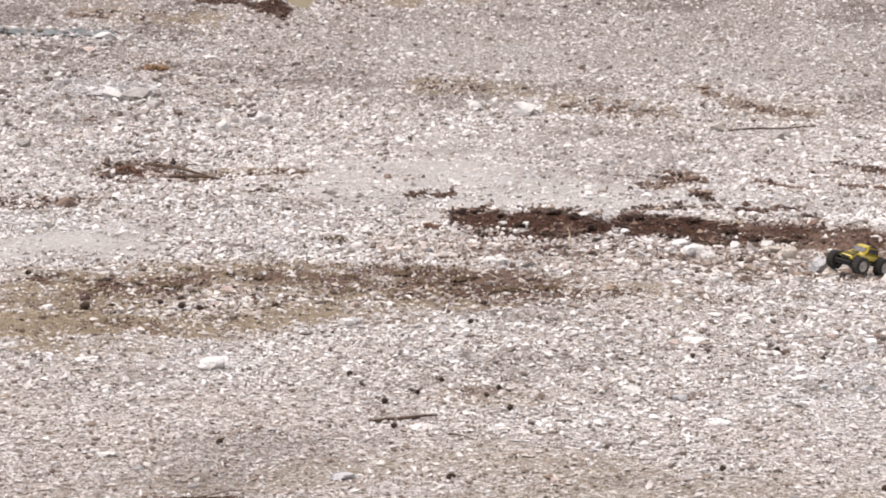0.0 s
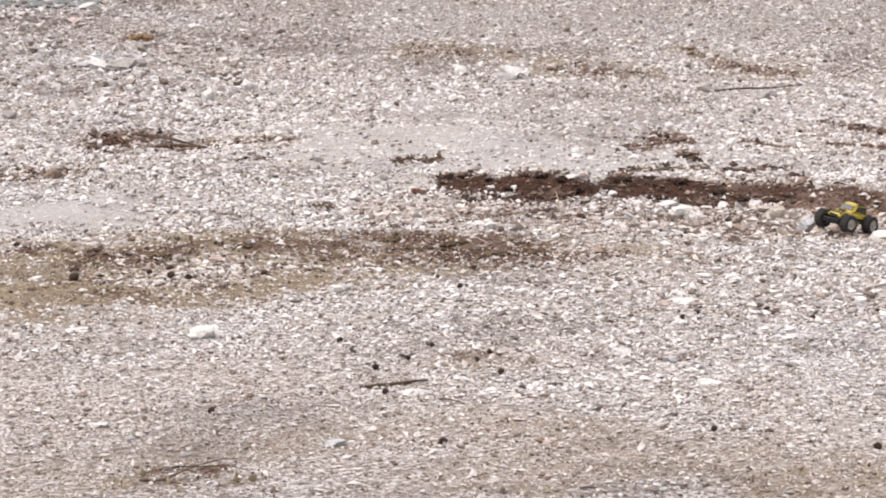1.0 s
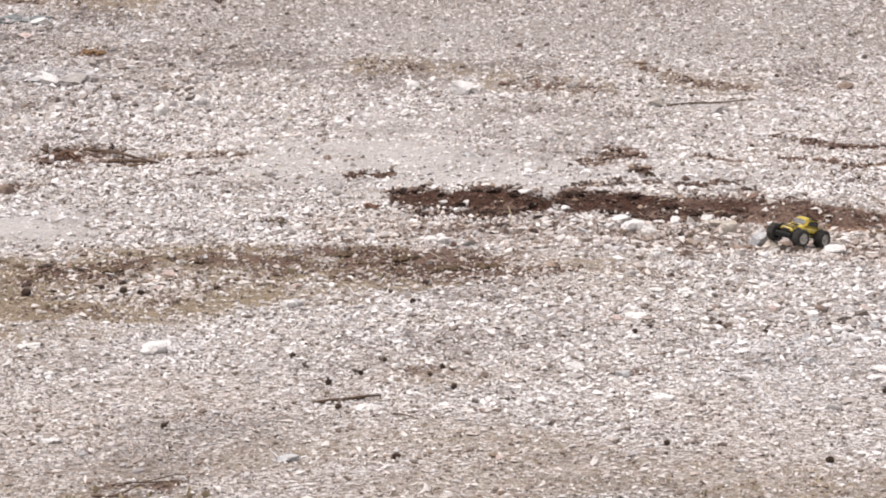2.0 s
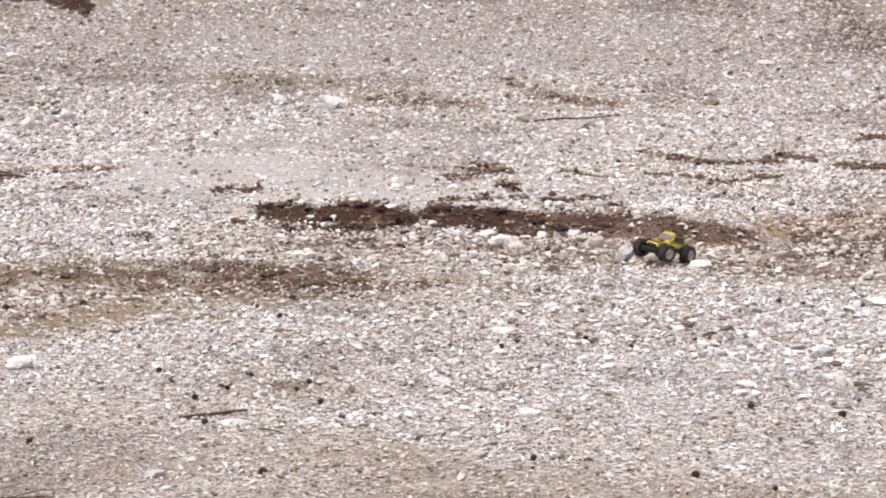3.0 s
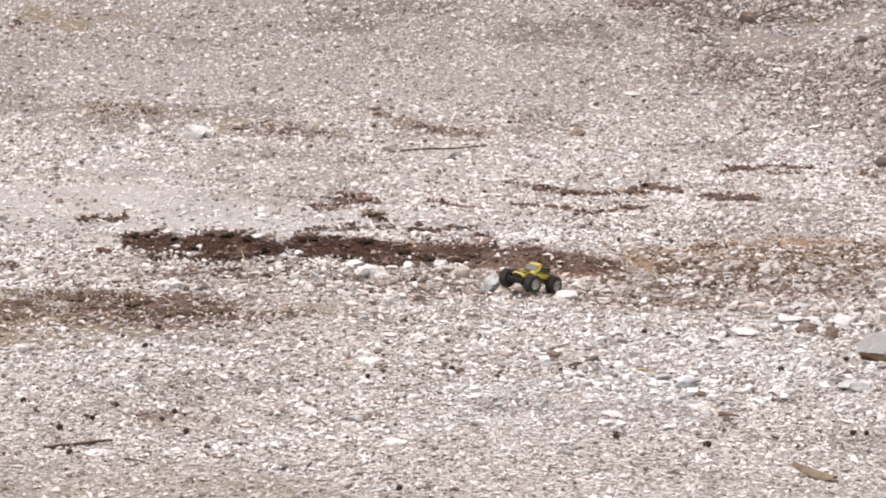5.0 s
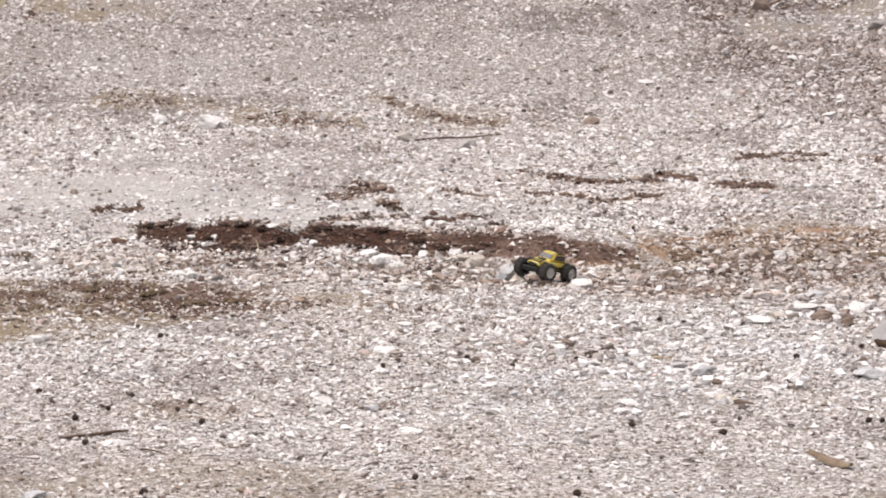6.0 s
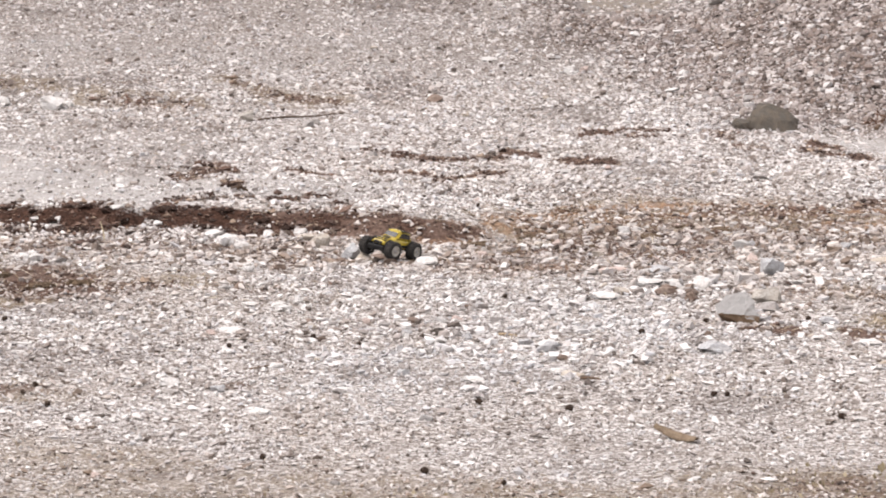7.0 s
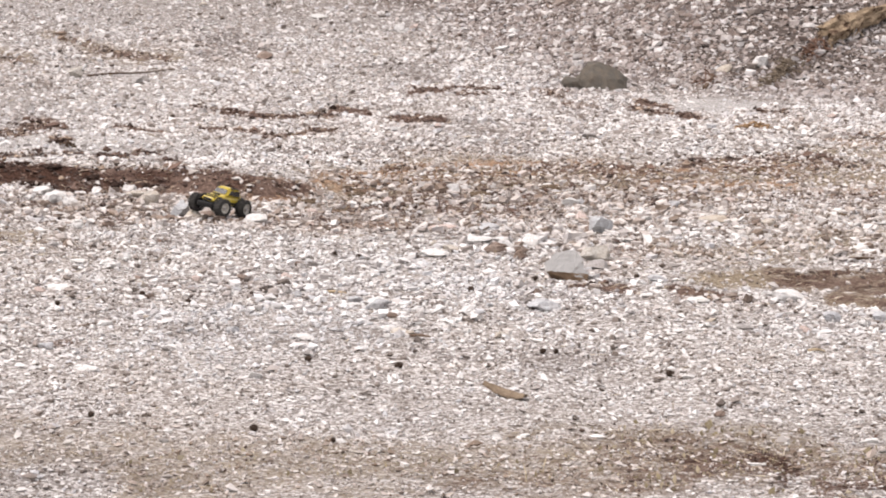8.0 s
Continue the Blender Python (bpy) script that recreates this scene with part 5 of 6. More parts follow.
place_cone(1.92, 23.95)
place_cone(2.09, 23.86)
place_cone(3.19, 22.60)
place_cone(2.83, 19.69)
place_cone(2.91, 19.69)
place_cone(1.93, 19.37)
place_cone(1.41, 19.54)
place_cone(-1.62, 20.73)
place_cone(-1.90, 19.92)
place_cone(-1.73, 20.23)
place_cone(-1.24, 20.40)
place_cone(-1.30, 20.14)
place_cone(-1.13, 19.69)
place_cone(-1.76, 19.02)
place_cone(3.45, 18.85)
place_cone(3.91, 22.68)
place_cone(0.79, 21.87)

# ---- wood ----
M_WOOD = plain_material("weathered_wood", (0.085, 0.056, 0.040), (0.19, 0.13, 0.09), 40)
M_DARKWOOD = plain_material("dark_wet_wood", (0.055, 0.036, 0.026), (0.12, 0.08, 0.055), 40)
M_PALEWOOD = plain_material("bleached_wood", (0.34, 0.25, 0.15), (0.50, 0.40, 0.27), 35)
M_ROTWOOD = Shader("rotten_wood", 0.95)
M_ROTWOOD.bump(M_ROTWOOD.noise(22, 5), 0.9, 0.03)
M_ROTWOOD = M_ROTWOOD.done(M_ROTWOOD.mix(M_ROTWOOD.ramp(M_ROTWOOD.noise(5, 6, 0.75), (0.40, 0), (0.51, 1)), (0.060, 0.032, 0.022), M_ROTWOOD.mix(M_ROTWOOD.noise(30, 4), (0.19, 0.135, 0.090), (0.37, 0.285, 0.195))))
M_STRAW = plain_material("dry_straw", (0.42, 0.34, 0.22), (0.58, 0.50, 0.36), 60)
M_TARP = plain_material("faded_sheet", (0.22, 0.245, 0.25), (0.36, 0.378, 0.38), 9, 0.8)


def stick(a, b, thick, material, label, name="stick", bend=0.03, lift=0.01, forks=0, seed=1):
    """A fallen stick from a to b on the ground, thinner at its far end."""
    r = random.Random(seed)
    n, pts = 9, []
    for i in range(n):
        t = i / (n - 1)
        x, y = a[0] + (b[0] - a[0]) * t + r.uniform(-bend, bend) * 0.4, a[1] + (b[1] - a[1]) * t + r.uniform(-bend, bend)
        pts.append((x, y, height(x, y) + thick * 0.6 + lift * math.sin(3.1 * t)))
    bm = bmesh.new()
    tube(bm, pts, [thick * (1 - 0.55 * i / (n - 1)) for i in range(n)], 7, 0.18, seed)
    for k in range(forks):
        i = r.randrange(2, n - 2)
        s = Vector(pts[i])
        e = s + Vector((r.uniform(0.1, 0.3), r.uniform(-0.25, 0.25), r.uniform(0.0, 0.06)))
        tube(bm, [s, (s + e) / 2 + Vector((0, 0, 0.015)), e], [thick * 0.5, thick * 0.4, thick * 0.2], 6, 0.15, seed + k)
    return tagged(part(name, bm, material), label, name.replace("_", " "))


stick((-1.93, 19.20), (-1.55, 19.45), 0.012, M_DARKWOOD, "thin dark brown stick lying on gravel", seed=2, bend=0.012, lift=0.010)
stick((-1.43, 18.82), (-1.28, 18.68), 0.005, M_DARKWOOD, "short thin dark twig on gravel", "twig", seed=3, bend=0.01)
stick((0.26, 36.5), (1.20, 36.9), 0.012, M_DARKWOOD, "long thin dark branch lying on gravel", "branch", seed=4, bend=0.04)
stick((-5.66, 33.6), (-4.80, 32.65), 0.019, M_DARKWOOD, "forked brown driftwood branch among dead leaves", "branch", seed=5, forks=1, lift=0.035)
stick((-5.25, 32.75), (-4.74, 32.62), 0.022, M_DARKWOOD, "dark broken branch lying on gravel", "branch", seed=6)
stick((-5.05, 32.40), (-4.80, 32.52), 0.012, M_WOOD, "short brown stick on gravel", seed=7)
stick((4.44, 19.65), (4.55, 19.67), 0.010, M_PALEWOOD, "short pale tan wood chip on gravel", "wood_chip", seed=8, bend=0.005)
stick((2.20, 21.79), (2.36, 21.71), 0.008, M_WOOD, "short brown stick on pale gravel", seed=9, bend=0.01)
stick((1.71, 22.15), (1.85, 22.08), 0.010, M_PALEWOOD, "short tan wood splinter on gravel", "wood_chip", seed=10, bend=0.006)
stick((2.10, 20.36), (2.24, 20.24), 0.010, M_WOOD, "brown stick beside a tan stone", seed=11, bend=0.006)
stick((3.68, 27.9), (3.90, 27.95), 0.010, M_DARKWOOD, "dark stick on brown stony ground", seed=12, bend=0.01)
stick((5.93, 23.98), (6.16, 24.05), 0.014, M_DARKWOOD, "dark stick at the edge of the mud", seed=13, bend=0.01)
stick((5.53, 23.50), (5.80, 23.56), 0.016, M_DARKWOOD, "dark stick along the upper edge of the mud", seed=21, bend=0.01)
stick((6.77, 35.14), (6.98, 35.75), 0.024, M_WOOD, "brown stick leaning on the gravel bank", seed=14, bend=0.01)
stick((-2.76, 16.4), (-2.48, 16.28), 0.007, M_DARKWOOD, "dark twig in dry grass", "twig", seed=15, bend=0.02, forks=2)
stick((-2.70, 16.66), (-2.38, 16.78), 0.007, M_DARKWOOD, "dark twig among pine needles", "twig", seed=16, bend=0.02, forks=2)
stick((1.05, 21.5), (1.28, 21.62), 0.005, M_DARKWOOD, "thin dark twig on gravel", "twig", seed=17, bend=0.01)
stick((0.05, 20.9), (0.34, 21.05), 0.006, M_WOOD, "thin brown twig on gravel", "twig", seed=18, bend=0.01)
stick((4.9, 44.8), (5.7, 45.75), 0.018, M_WOOD, "dark dead branch on the upper slope", "branch", seed=19, lift=0.05, forks=1)
stick((5.1, 44.75), (5.62, 45.05), 0.015, M_WOOD, "brown dead branch on the upper slope", "branch", seed=20, lift=0.04)


def upright_twig(x, y, h, lean, label, thick=0.006):
    bm = bmesh.new()
    z = height(x, y)
    tube(bm, [(x, y, z - 0.02), (x + 0.3 * lean, y, z + 0.5 * h), (x + lean, y + 0.02, z + h)], [thick, thick * 0.8, thick * 0.4], 6, 0.1, 3)
    tagged(part("twig", bm, M_STRAW), label, "twig")


upright_twig(-1.08, 27.40, 0.15, -0.035, "pale dry twig standing upright in the soil", 0.008)
upright_twig(2.23, 16.05, 0.085, -0.012, "pale dry stalk standing in thin grass", 0.004)
upright_twig(2.34, 16.26, 0.070, 0.020, "pale dry stalk standing beside another", 0.004)


def bark_piece():
    """A curled strip of bark, open below."""
    bm = bmesh.new()
    n, sides = 14, 8
    outer, inner = [], []
    for i in range(n):
        t = i / (n - 1)
        x, z = (t - 0.5) * 0.24, 0.035 * (2 * t - 1) ** 2 - 0.01 * t
        y = 0.05 * math.sin(2.6 * t)
        r = 0.030 * (0.7 + 0.5 * math.sin(math.pi * t)) * (1 + 0.12 * noise.noise(Vector((9 * t, 1, 3))))
        for ring, q in ((outer, r), (inner, r - 0.009)):
            ring.append([bm.verts.new((x, y + q * math.cos(math.pi * k / sides), z + q * math.sin(math.pi * k / sides))) for k in range(sides + 1)])
    for i in range(n - 1):
        for k in range(sides):
            bm.faces.new((outer[i][k], outer[i + 1][k], outer[i + 1][k + 1], outer[i][k + 1]))
            bm.faces.new((inner[i][k], inner[i][k + 1], inner[i + 1][k + 1], inner[i + 1][k]))
        for k in (0, sides):
            bm.faces.new((outer[i][k], inner[i][k], inner[i + 1][k], outer[i + 1][k]))
    for i in (0, n - 1):
        for k in range(sides):
            bm.faces.new((outer[i][k], outer[i][k + 1], inner[i][k + 1], inner[i][k]))
    bmesh.ops.recalc_face_normals(bm, faces=bm.faces)
    ob = part("bark_piece", bm, plain_material("bark", (0.12, 0.088, 0.062), (0.25, 0.19, 0.135), 45))
    ob.matrix_world = pose(2.42, 18.40, height(2.42, 18.4) + 0.012, 0, 8, -46) @ Matrix.Diagonal((1.15, 1.0, 1.0, 1))
    tagged(ob, "curled strip of brown bark on gravel", "bark")


bark_piece()


def rotten_log(a, b, thick, label, seed):
    """A short broken log with a ragged end, bedded in the bank."""
    r, bm, n, sides = random.Random(seed), bmesh.new(), 36, 22
    a, b = Vector(a), Vector(b)
    way = (b - a).normalized()
    side = way.cross(Vector((0, 0, 1))).normalized()
    up = side.cross(way)
    rings = []
    for i in range(n):
        t = i / (n - 1)
        ring = []
        for k in range(sides):
            g = 2 * math.pi * k / sides
            ridge = 1 + 0.55 * noise.noise(Vector((math.cos(g) * 1.6, math.sin(g) * 1.6, 3.5 * t + seed))) + 0.42 * noise.noise(Vector((math.cos(g) * 4, math.sin(g) * 4, 9 * t))) + 0.2 * noise.noise(Vector((math.cos(g) * 9, math.sin(g) * 9, 16 * t)))
            q = thick * (1.0 - 0.55 * t) * ridge
            jag = r.uniform(-0.07, 0.07) if i in (0, n - 1) else 0
            ring.append(bm.verts.new(a + (b - a) * t + way * jag + q * (math.cos(g) * side + math.sin(g) * up)))
        rings.append(ring)
    for one, two in zip(rings[:-1], rings[1:]):
        for k in range(sides):
            bm.faces.new((one[k], one[(k + 1) % sides], two[(k + 1) % sides], two[k]))
    for ring, flip in ((rings[0], 1), (rings[-1], 0)):
        c = bm.verts.new(sum((v.co for v in ring), Vector()) / sides + way * (0.09 if flip else -0.03))
        for k in range(sides):
            f = (ring[k], ring[(k + 1) % sides], c)
            bm.faces.new(f[::-1] if flip else f)
    bmesh.ops.recalc_face_normals(bm, faces=bm.faces)
    log = tagged(part("log", bm, M_ROTWOOD), label, "log")
    for k in range(9):
        bm = bmesh.new()
        p = a + way * r.uniform(-0.03, 0.45) - up * thick * r.uniform(0.2, 0.7) - side * 0.0 + Vector((0, -thick * 0.8, 0))
        tube(bm, [p, p + Vector((r.uniform(-0.05, 0.03), -0.02, -0.05)), p + Vector((r.uniform(-0.10, 0.04), -0.05, -0.12 * r.uniform(0.5, 1.2)))], [0.016, 0.012, 0.005], 6, 0.3, seed + k)
        part("splinter", bm, M_ROTWOOD, log)
    return log


rotten_log((8.36, 36.38, height(8.36, 36.38) + 0.12), (9.28, 36.78, height(9.28, 36.78) + 0.11), 0.125, "rotten brown log with pale broken end on the bank", 4)
rotten_log((9.12, 36.05, height(9.12, 36.05) + 0.06), (9.80, 36.15, height(9.80, 36.15) + 0.06), 0.10, "short dark brown log lying on the gravel bank", 9)


def dead_leaf_heap(x, y, w, h, material, label, name, seed, count=60, long=0.10, lean=0.0):
    """A small heap of curled flakes, tangled together."""
    r, bm = random.Random(seed), bmesh.new()
    for _ in range(count):
        u = r.gauss(0, 0.33)
        px, py = x + u * w, y + lean * u * w + r.gauss(0, 0.3) * w * 0.6
        top = h * max(0.1, 1 - abs(u) * 1.3)
        base = Vector((px, py, height(px, py) + r.uniform(0.0, 1.0) * top))
        d = Vector((r.uniform(-1, 1), r.uniform(-1, 1), r.uniform(-0.25, 0.5))).normalized() * long * r.uniform(0.4, 1.2)
        tube(bm, [base - d / 2, base + Vector((0, 0, 0.01)), base + d / 2], [0.004, 0.011 * r.uniform(0.5, 1.3), 0.003], 5, 0.3, seed + _)
    return tagged(part(name, bm, material), label, name.replace("_", " "), kind="stuff")


M_DEADLEAF = plain_material("dead_leaves", (0.085, 0.045, 0.032), (0.21, 0.125, 0.088), 30)
M_BRUSH = plain_material("dry_stalks", (0.075, 0.055, 0.040), (0.215, 0.170, 0.125), 26)
M_ORANGE = plain_material("orange_bark", (0.20, 0.115, 0.06), (0.36, 0.24, 0.14), 30)
dead_leaf_heap(-5.72, 32.95, 0.22, 0.09, M_DEADLEAF, "heap of dead brown leaves round a branch", "leaf_heap", 31, 60)
dead_leaf_heap(6.84, 35.45, 0.16, 0.15, M_DEADLEAF, "tangle of dry rust-brown roots on the bank", "root_tangle", 32, 16, 0.18)
dead_leaf_heap(7.72, 35.66, 0.48, 0.17, M_BRUSH, "tangle of dry olive-brown stalks on the bank", "dry_brush", 33, 120, 0.13, 1.2)
dead_leaf_heap(8.20, 36.22, 0.34, 0.13, M_DEADLEAF, "reddish brown bark litter below a log", "bark_litter", 34, 60, 0.12, 0.5)
dead_leaf_heap(6.72, 32.25, 0.30, 0.07, M_ORANGE, "orange-brown flakes of bark on gravel", "bark_flakes", 35, 45)
dead_leaf_heap(-6.68, 40.45, 0.30, 0.06, M_ORANGE, "rusty brown leaves on the gravel", "leaf_litter", 36, 40)
dead_leaf_heap(-2.36, 31.0, 0.16, 0.022, M_DARKWOOD, "dark clump of wet leaves on gravel", "leaf_litter", 37, 50, 0.06)
dead_leaf_heap(0.02, 31.0, 0.14, 0.06, M_DARKWOOD, "small dark clump of leaves on gravel", "leaf_litter", 38, 30, 0.06)

dead_leaf_heap(-3.02, 27.45, 0.16, 0.05, M_BRUSH, "small dry olive weed among stones", "dry_weed", 39, 30, 0.07)
dead_leaf_heap(-2.33, 28.4, 0.20, 0.04, M_DEADLEAF, "reddish brown leaf litter beside dark soil", "leaf_litter", 40, 36, 0.06)


def faded_strip():
    """A long strip of faded blue-grey sheeting, half buried in the stones."""
    bm = bmesh.new()
    n, m, grid = 40, 5, []
    for i in range(n + 1):
        row = []
        for j in range(m + 1):
            x, y = -9.6 + 2.05 * i / n, 42.42 + 0.18 * i / n + 0.60 * (j / m - 0.5) * (0.7 + 0.3 * math.sin(i * 0.9) + 0.25 * math.sin(i * 2.3))
            z = height(x, y) + 0.016 + 0.035 * noise.noise(Vector((x * 2.2, y * 3, 0))) + 0.010 * math.sin(3.14 * j / m)
            row.append(bm.verts.new((x, y, z)))
        grid.append(row)
    for i in range(n):
        for j in range(m):
            bm.faces.new((grid[i][j], grid[i + 1][j], grid[i + 1][j + 1], grid[i][j + 1]))
    bmesh.ops.solidify(bm, geom=bm.faces[:], thickness=0.02)
    tagged(part("plastic_sheet", bm, M_TARP, smooth_faces=True), "faded blue-grey strip of sheeting half buried in stones", "sheet")


faded_strip()

# ---- the toy truck ----
M_YELLOW = Shader("yellow_lexan", 0.32)
M_YELLOW.bsdf.inputs["Specular IOR Level"].default_value = 0.5
M_YELLOW = M_YELLOW.done(M_YELLOW.mix(M_YELLOW.ramp(M_YELLOW.noise(30, 4), (0.42, 0.0), (0.66, 0.75)), (0.44, 0.325, 0.020), (0.13, 0.098, 0.042)))
M_BLACK = plain_material("black_plastic", (0.012, 0.012, 0.013), (0.028, 0.027, 0.026), 60, 0.55, 0.1)
M_TYRE = plain_material("dusty_rubber", (0.020, 0.019, 0.019), (0.060, 0.055, 0.050), 50, 0.92, 0.3)
M_RIM = plain_material("dusty_grey_rim", (0.30, 0.28, 0.25), (0.48, 0.45, 0.40), 70, 0.5, 0.1)
M_STEEL = plain_material("dull_steel", (0.32, 0.32, 0.33), (0.46, 0.46, 0.46), 80, 0.4, 0.1, metal=0.8)
M_WINDOW = Shader("black_window_film", 0.18)
M_WINDOW.bsdf.inputs["Specular IOR Level"].default_value = 0.7
M_WINDOW = M_WINDOW.done((0.010, 0.010, 0.011))
M_LENS = Shader("clear_lamp", 0.2).done((0.62, 0.60, 0.55))

WHEELBASE, TRACK, TYRE_R, TYRE_W = 0.285, 0.245, 0.068, 0.072


def loft(stations, round_top=0.35):
    """A shell through cross-sections (x, half width below, half width above, z below, z above)."""
    bm, rings = bmesh.new(), []
    for x, wb, wt, zb, zt in stations:
        e = (zt - zb) * round_top
        half = [(0, zb), (wb * 0.8, zb), (wb, zb + 0.004), (wb, zb + (zt - zb) * 0.45), (wt * 1.04, zt - e), (wt * 0.92, zt - 0.12 * e), (wt * 0.55, zt), (0, zt + 0.001)]
        ring = [bm.verts.new((x, y, z)) for y, z in half] + [bm.verts.new((x, -y, z)) for y, z in half[-2:0:-1]]
        rings.append(ring)
    n = len(rings[0])
    for one, two in zip(rings[:-1], rings[1:]):
        for k in range(n):
            bm.faces.new((one[k], one[(k + 1) % n], two[(k + 1) % n], two[k]))
    bm.faces.new(rings[0][::-1]), bm.faces.new(rings[-1])
    bmesh.ops.recalc_face_normals(bm, faces=bm.faces)
    bmesh.ops.bevel(bm, geom=[e for e in bm.edges if e.calc_face_angle(0) > 0.7], offset=0.003, segments=2, affect="EDGES")
    return bm


def panel(corners, thick):
    """A thin plate with four corners, thickened along its normal."""
    bm = bmesh.new()
    c = [Vector(p) for p in corners]
    n = (c[1] - c[0]).cross(c[3] - c[0]).normalized() * thick
    low, high = [bm.verts.new(p - n * 0.5) for p in c], [bm.verts.new(p + n) for p in c]
    bm.faces.new(low[::-1]), bm.faces.new(high)
    for k in range(4):
        bm.faces.new((low[k], low[(k + 1) % 4], high[(k + 1) % 4], high[k]))
    return bm


def wheel_parts(parent, x, y, steer):
    out = 1 if y > 0 else -1
    hub = bmesh.new()
    bmesh.ops.create_cone(hub, cap_ends=True, segments=6, radius1=0.011, radius2=0.009, depth=0.016, matrix=pose(0, out * 0.026, 0, 90, 0, 0))
    tube(hub, [(0, -out * 0.035, 0), (0, out * 0.02, 0)], [0.006, 0.006], 8)
    wheel = part("wheel", hub, M_STEEL, parent, "steel wheel hub and nut")
    wheel.matrix_local = pose(x, y, TYRE_R, 0, 0, steer)
    # tyre: a rounded carcass with two rows of knobs
    bm = bmesh.new()
    section = ((-0.95, 0.62), (-1.0, 0.78), (-0.93, 0.92), (-0.6, 0.965), (0, 0.975), (0.6, 0.965), (0.93, 0.92), (1.0, 0.78), (0.95, 0.62), (0.5, 0.58), (-0.5, 0.58))
    rings = []
    for i in range(32):
        a = 2 * math.pi * i / 32
        rings.append([bm.verts.new((r * TYRE_R * math.cos(a), u * TYRE_W / 2, r * TYRE_R * math.sin(a))) for u, r in section])
    for i in range(32):
        one, two = rings[i], rings[(i + 1) % 32]
        for k in range(len(section)):
            bm.faces.new((one[k], two[k], two[(k + 1) % len(section)], one[(k + 1) % len(section)]))
    bmesh.ops.recalc_face_normals(bm, faces=bm.faces)
    for i in range(18):
        for row in (-1, 1):
            a = 360 * (i + (0.5 if row > 0 else 0)) / 18
            m = pose(0, 0, 0, 0, a, 0) @ pose(0, row * TYRE_W * 0.26, TYRE_R * 0.985, 0, 0, row * 24) @ Matrix.Diagonal((0.011, TYRE_W * 0.44, 0.009, 1))
            bmesh.ops.create_cube(bm, size=1, matrix=m)
    part("tyre", bm, M_TYRE, wheel, "chunky dusty black tyre", False)
    # rim: a dished plate with a lip and six round holes shown as recessed caps
    bm = bmesh.new()
    prof = ((0.60, -0.9), (0.60, 0.93), (0.54, 0.97), (0.50, 0.80), (0.30, 0.62), (0.14, 0.74), (0.0, 0.76))
    rings = []
    for i in range(24):
        a = 2 * math.pi * i / 24
        spoke = 1 - 0.22 * (0.5 + 0.5 * math.cos(6 * a))
        rings.append([bm.verts.new((max(r, 0.004) * TYRE_R * math.cos(a), out * u * (spoke if 2 < k < 5 else 1) * TYRE_W / 2, max(r, 0.004) * TYRE_R * math.sin(a))) for k, (r, u) in enumerate(prof)])
    for i in range(24):
        one, two = rings[i], rings[(i + 1) % 24]
        for k in range(len(prof) - 1):
            bm.faces.new((one[k], two[k], two[k + 1], one[k + 1]))
    bmesh.ops.recalc_face_normals(bm, faces=bm.faces)
    part("rim", bm, M_RIM, wheel, "dusty grey spoked rim")


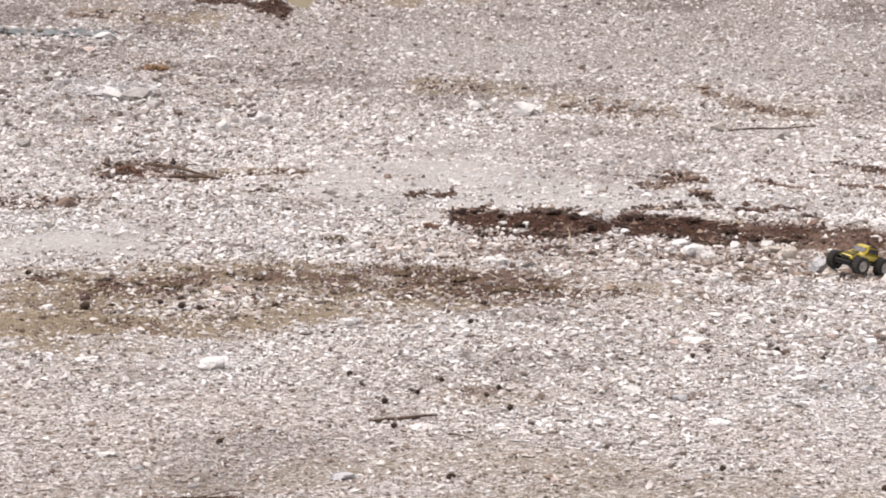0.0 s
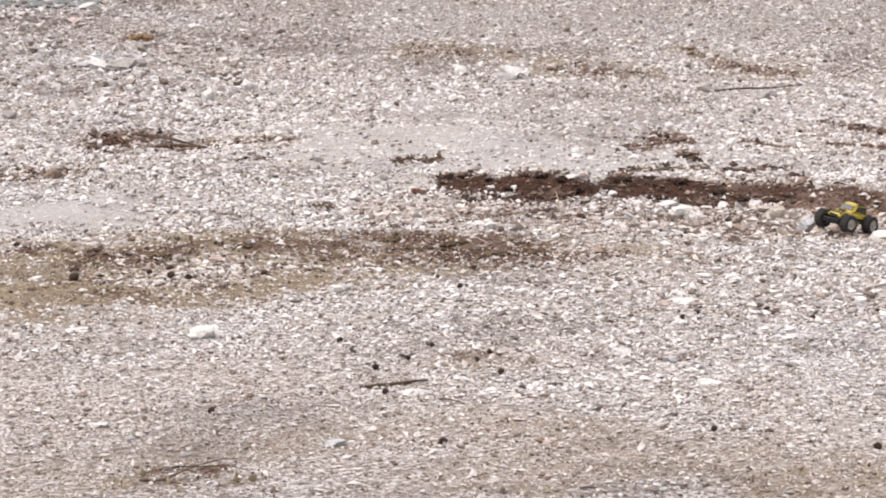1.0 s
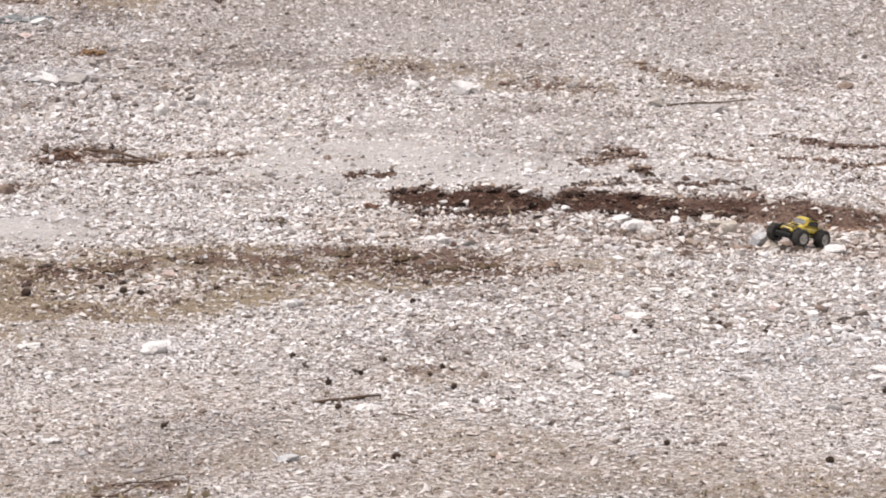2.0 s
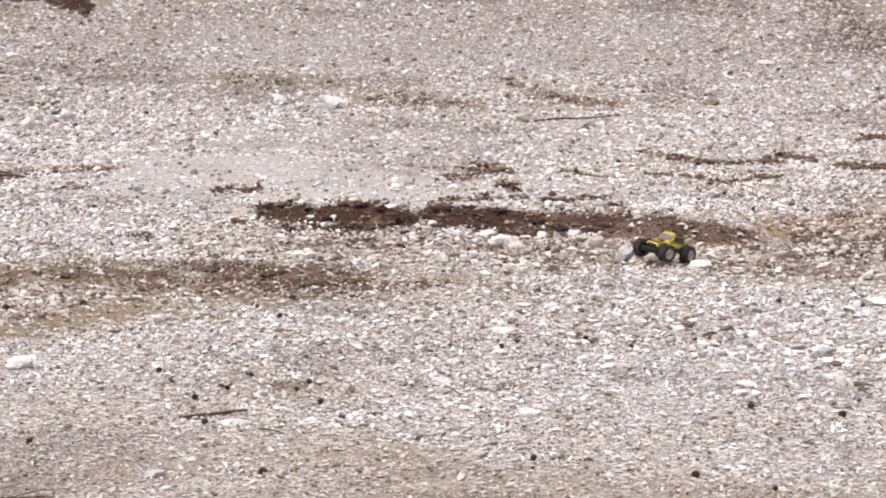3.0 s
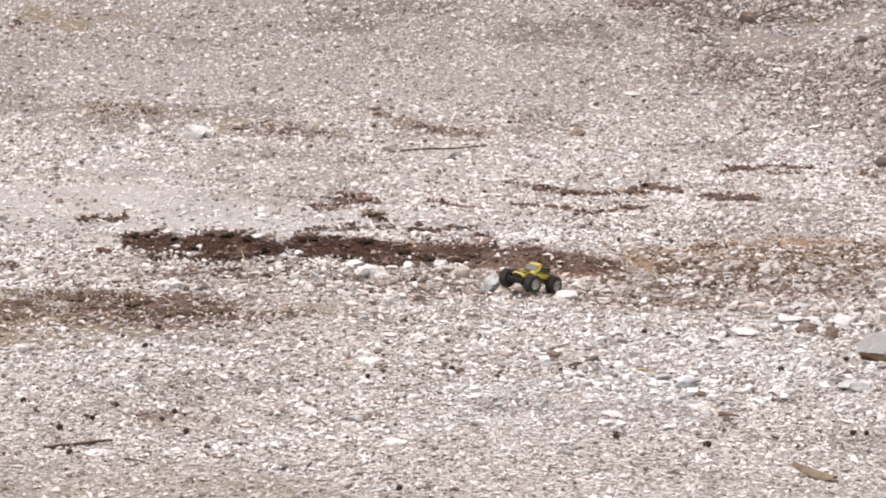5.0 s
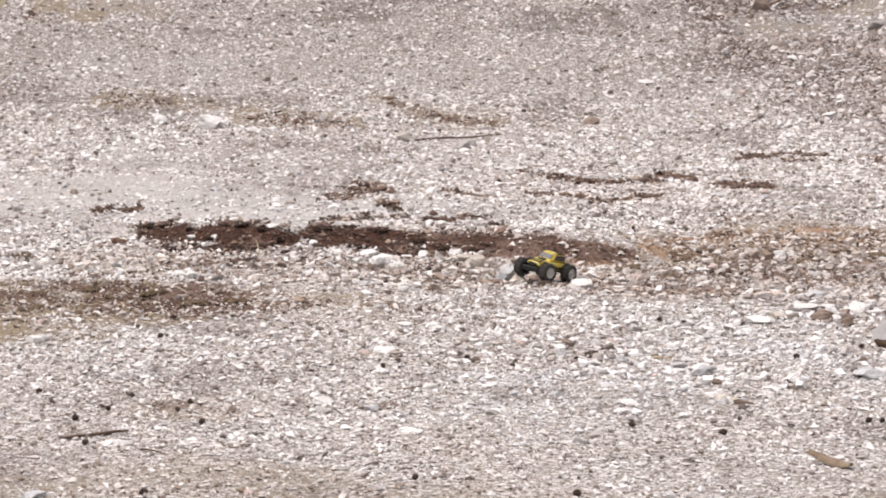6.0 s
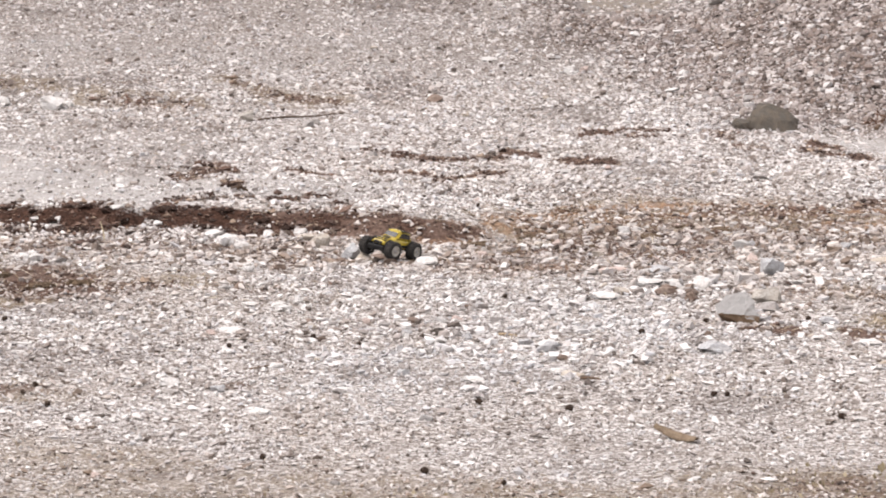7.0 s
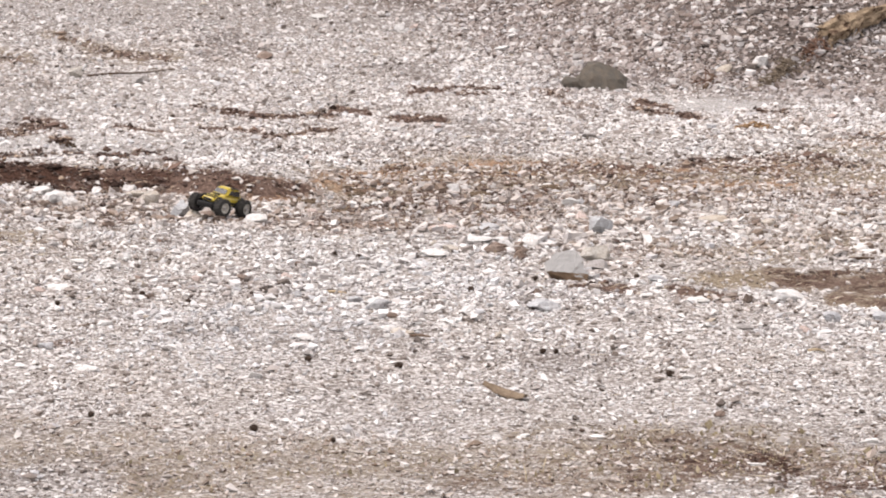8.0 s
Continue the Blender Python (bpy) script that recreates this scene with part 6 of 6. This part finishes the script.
def toy_truck():
    truck = new("toy_truck")
    tagged(truck, "yellow radio-controlled toy monster truck with big black tyres", "toy truck")
    # chassis and running gear
    bm = bmesh.new()
    box(bm, (0.30, 0.085, 0.012), (0, 0, 0.068), bevel=0.003)
    box(bm, (0.09, 0.070, 0.040), (-0.02, 0, 0.090), bevel=0.006)
    box(bm, (0.05, 0.060, 0.045), (0.13, 0, 0.085), bevel=0.006)
    box(bm, (0.05, 0.060, 0.045), (-0.13, 0, 0.085), bevel=0.006)
    part("chassis", bm, M_BLACK, truck, "black plastic chassis")
    for sx in (1, -1):
        for sy in (1, -1):
            bm = bmesh.new()
            tube(bm, [(sx * 0.125, sy * 0.035, 0.066), (sx * 0.1425, sy * 0.095, 0.064)], [0.009, 0.007], 8)
            tube(bm, [(sx * 0.160, sy * 0.035, 0.066), (sx * 0.1425, sy * 0.095, 0.064)], [0.009, 0.007], 8)
            tube(bm, [(sx * 0.1425, sy * 0.03, 0.092), (sx * 0.1425, sy * 0.092, 0.082)], [0.004, 0.004], 6)
            part("suspension_arm", bm, M_BLACK, truck)
            bm = bmesh.new()
            tube(bm, [(sx * 0.118, sy * 0.080, 0.070), (sx * 0.112, sy * 0.052, 0.128)], [0.0045, 0.0045], 8)
            shock = part("shock_absorber", bm, M_STEEL, truck, "steel shock absorber")
            bm = bmesh.new()
            for k in range(6):
                t = 0.18 + 0.12 * k
                p = Vector((sx * (0.118 - 0.006 * t), sy * (0.080 - 0.028 * t), 0.070 + 0.058 * t))
                bmesh.ops.create_cone(bm, cap_ends=True, segments=10, radius1=0.0085, radius2=0.0085, depth=0.004, matrix=Matrix.Translation(p) @ pose(0, 0, 0, sy * 26, 0, 0))
            part("spring", bm, M_BLACK, shock, "black coil spring")
    for sx in (1, -1):
        for sy in (1, -1):
            wheel_parts(truck, sx * WHEELBASE / 2, sy * TRACK / 2, -8 if sx > 0 else 0)
    # bumpers
    bm = bmesh.new()
    box(bm, (0.030, 0.150, 0.040), (0.200, 0, 0.074), (0, 18, 0), bevel=0.006)
    box(bm, (0.05, 0.05, 0.010), (0.175, 0, 0.066), (0, 8, 0), bevel=0.003)
    part("front_bumper", bm, M_BLACK, truck)
    bm = bmesh.new()
    box(bm, (0.022, 0.110, 0.020), (-0.196, 0, 0.076), bevel=0.005)
    part("rear_bumper", bm, M_BLACK, truck)
    # body shell: bonnet and bed in one, the cab over it
    shell = loft(((-0.205, 0.066, 0.062, 0.108, 0.150), (-0.185, 0.072, 0.068, 0.102, 0.162), (-0.06, 0.080, 0.076, 0.098, 0.166), (0.06, 0.080, 0.074, 0.098, 0.164),
                  (0.13, 0.076, 0.068, 0.100, 0.156), (0.185, 0.064, 0.055, 0.102, 0.140), (0.205, 0.056, 0.048, 0.106, 0.128)))
    body = part("body", shell, M_YELLOW, truck, "glossy yellow moulded body shell", True)
    cab = loft(((-0.150, 0.068, 0.056, 0.158, 0.170), (-0.118, 0.071, 0.062, 0.158, 0.222), (-0.02, 0.072, 0.063, 0.158, 0.232), (0.022, 0.071, 0.060, 0.158, 0.226), (0.072, 0.066, 0.058, 0.154, 0.166)), 0.5)
    part("cab", cab, M_YELLOW, body, "yellow cab with rounded roof", True)
    part("windscreen", panel(((0.066, -0.055, 0.176), (0.066, 0.055, 0.176), (0.036, 0.051, 0.212), (0.036, -0.051, 0.212)), 0.003), M_WINDOW, body, "black windscreen")
    part("rear_window", panel(((-0.150, 0.042, 0.178), (-0.150, -0.042, 0.178), (-0.126, -0.040, 0.216), (-0.126, 0.040, 0.216)), 0.003), M_WINDOW, body, "black rear window")
    bm = bmesh.new()
    for sy in (1, -1):
        box(bm, (0.115, 0.010, 0.006), (-0.045, sy * 0.059, 0.2270), bevel=0.002)
    box(bm, (0.010, 0.118, 0.006), (-0.100, 0, 0.2275), bevel=0.002)
    part("roof_trim", bm, M_BLACK, body, "black trim round the roof")
    for sy in (1, -1):
        c = [(-0.108, sy * 0.0725, 0.174), (0.040, sy * 0.0725, 0.174), (0.010, sy * 0.0670, 0.212), (-0.100, sy * 0.0670, 0.214)]
        part("side_window", panel(c if sy < 0 else c[::-1], 0.003), M_WINDOW, body, "black side window")
        c = [(-0.16, sy * 0.0800, 0.106), (0.09, sy * 0.0800, 0.106), (0.09, sy * 0.0800, 0.124), (-0.16, sy * 0.0800, 0.124)]
        part("side_stripe", panel(c if sy < 0 else c[::-1], 0.002), M_BLACK, body, "black stripe along the sill")
        bm = bmesh.new()
        bmesh.ops.create_uvsphere(bm, u_segments=12, v_segments=8, radius=0.010, matrix=pose(0.200, sy * 0.038, 0.120) @ Matrix.Diagonal((0.5, 1.1, 0.8, 1)))
        part("headlight", bm, M_LENS, body, "small clear headlight", True)
        for wx in (WHEELBASE / 2, -WHEELBASE / 2):
            bm = bmesh.new()
            pts = [(wx + 0.062 * math.cos(g), sy * 0.073, 0.085 + 0.062 * math.sin(g)) for g in np.linspace(0.25, math.pi - 0.25, 9)]
            tube(bm, pts, [0.006] * 9, 6)
            part("wheel_arch", bm, M_BLACK, body, "black wheel arch")
    bm = bmesh.new()
    box(bm, (0.008, 0.084, 0.020), (0.2045, 0, 0.116), (0, -8, 0), bevel=0.003)
    part("grille", bm, M_BLACK, body, "black grille")
    bm = bmesh.new()
    box(bm, (0.034, 0.060, 0.012), (0.100, 0, 0.164), (0, 8, 0), bevel=0.005)
    part("bonnet_scoop", bm, M_BLACK, body, "black bonnet scoop")
    bm = bmesh.new()
    box(bm, (0.016, 0.112, 0.004), (0.150, 0, 0.1525), (0, 14, 0), bevel=0.001)
    part("bonnet_line", bm, M_BLACK, body, "dark line across the bonnet")
    bm = bmesh.new()
    box(bm, (0.018, 0.116, 0.004), (0.184, 0, 0.1405), (0, 22, 0), bevel=0.001)
    part("bonnet_line", bm, M_BLACK, body, "dark line across the nose")
    bm = bmesh.new()
    box(bm, (0.085, 0.112, 0.006), (-0.17, 0, 0.164), bevel=0.002)
    part("bed_cover", bm, M_BLACK, body, "black cover of the load bed")
    # a low shell, close over the axles
    body.matrix_local = pose(0, 0, 0.0195) @ Matrix.Diagonal((1, 1, 0.77, 1))
    body.matrix_local = pose(0, 0, -0.012, -3, -4, 0) @ body.matrix_local
    # pose: its rear left wheel on the gravel, the other three up on stones, nose high
    m = pose(0, 0, 0, 0, 0, -128) @ pose(0, 0, 0, 0, -7.4, 0) @ pose(0, 0, 0, -7.3, 0, 0)
    rear = Vector((1.370, 26.170, height(1.370, 26.170) + 0.002))
    m.translation = rear - m.to_3x3() @ Vector((-WHEELBASE / 2, TRACK / 2, 0))
    truck.matrix_world = m
    for sx, sy, colour, wide in ((1, 1, "brown", 0.13), (1, -1, "tan", 0.15), (-1, -1, "tan", 0.14)):
        p = m @ Vector((sx * WHEELBASE / 2, sy * TRACK / 2, 0))
        h = p.z - height(p.x, p.y)
        stone = part("stone", lump(962 + sx + 4 * sy, wide, wide * 0.95, h + 0.012), ROCK[colour][0])
        stone.matrix_world = pose(p.x, p.y + 0.01, height(p.x, p.y), 0, 0, 20 * sx)
        tagged(stone, ("dull brown" if colour == "brown" else "sandy tan") + " stone under a wheel of the toy truck", "stone", "loose stones in the gravel")


toy_truck()
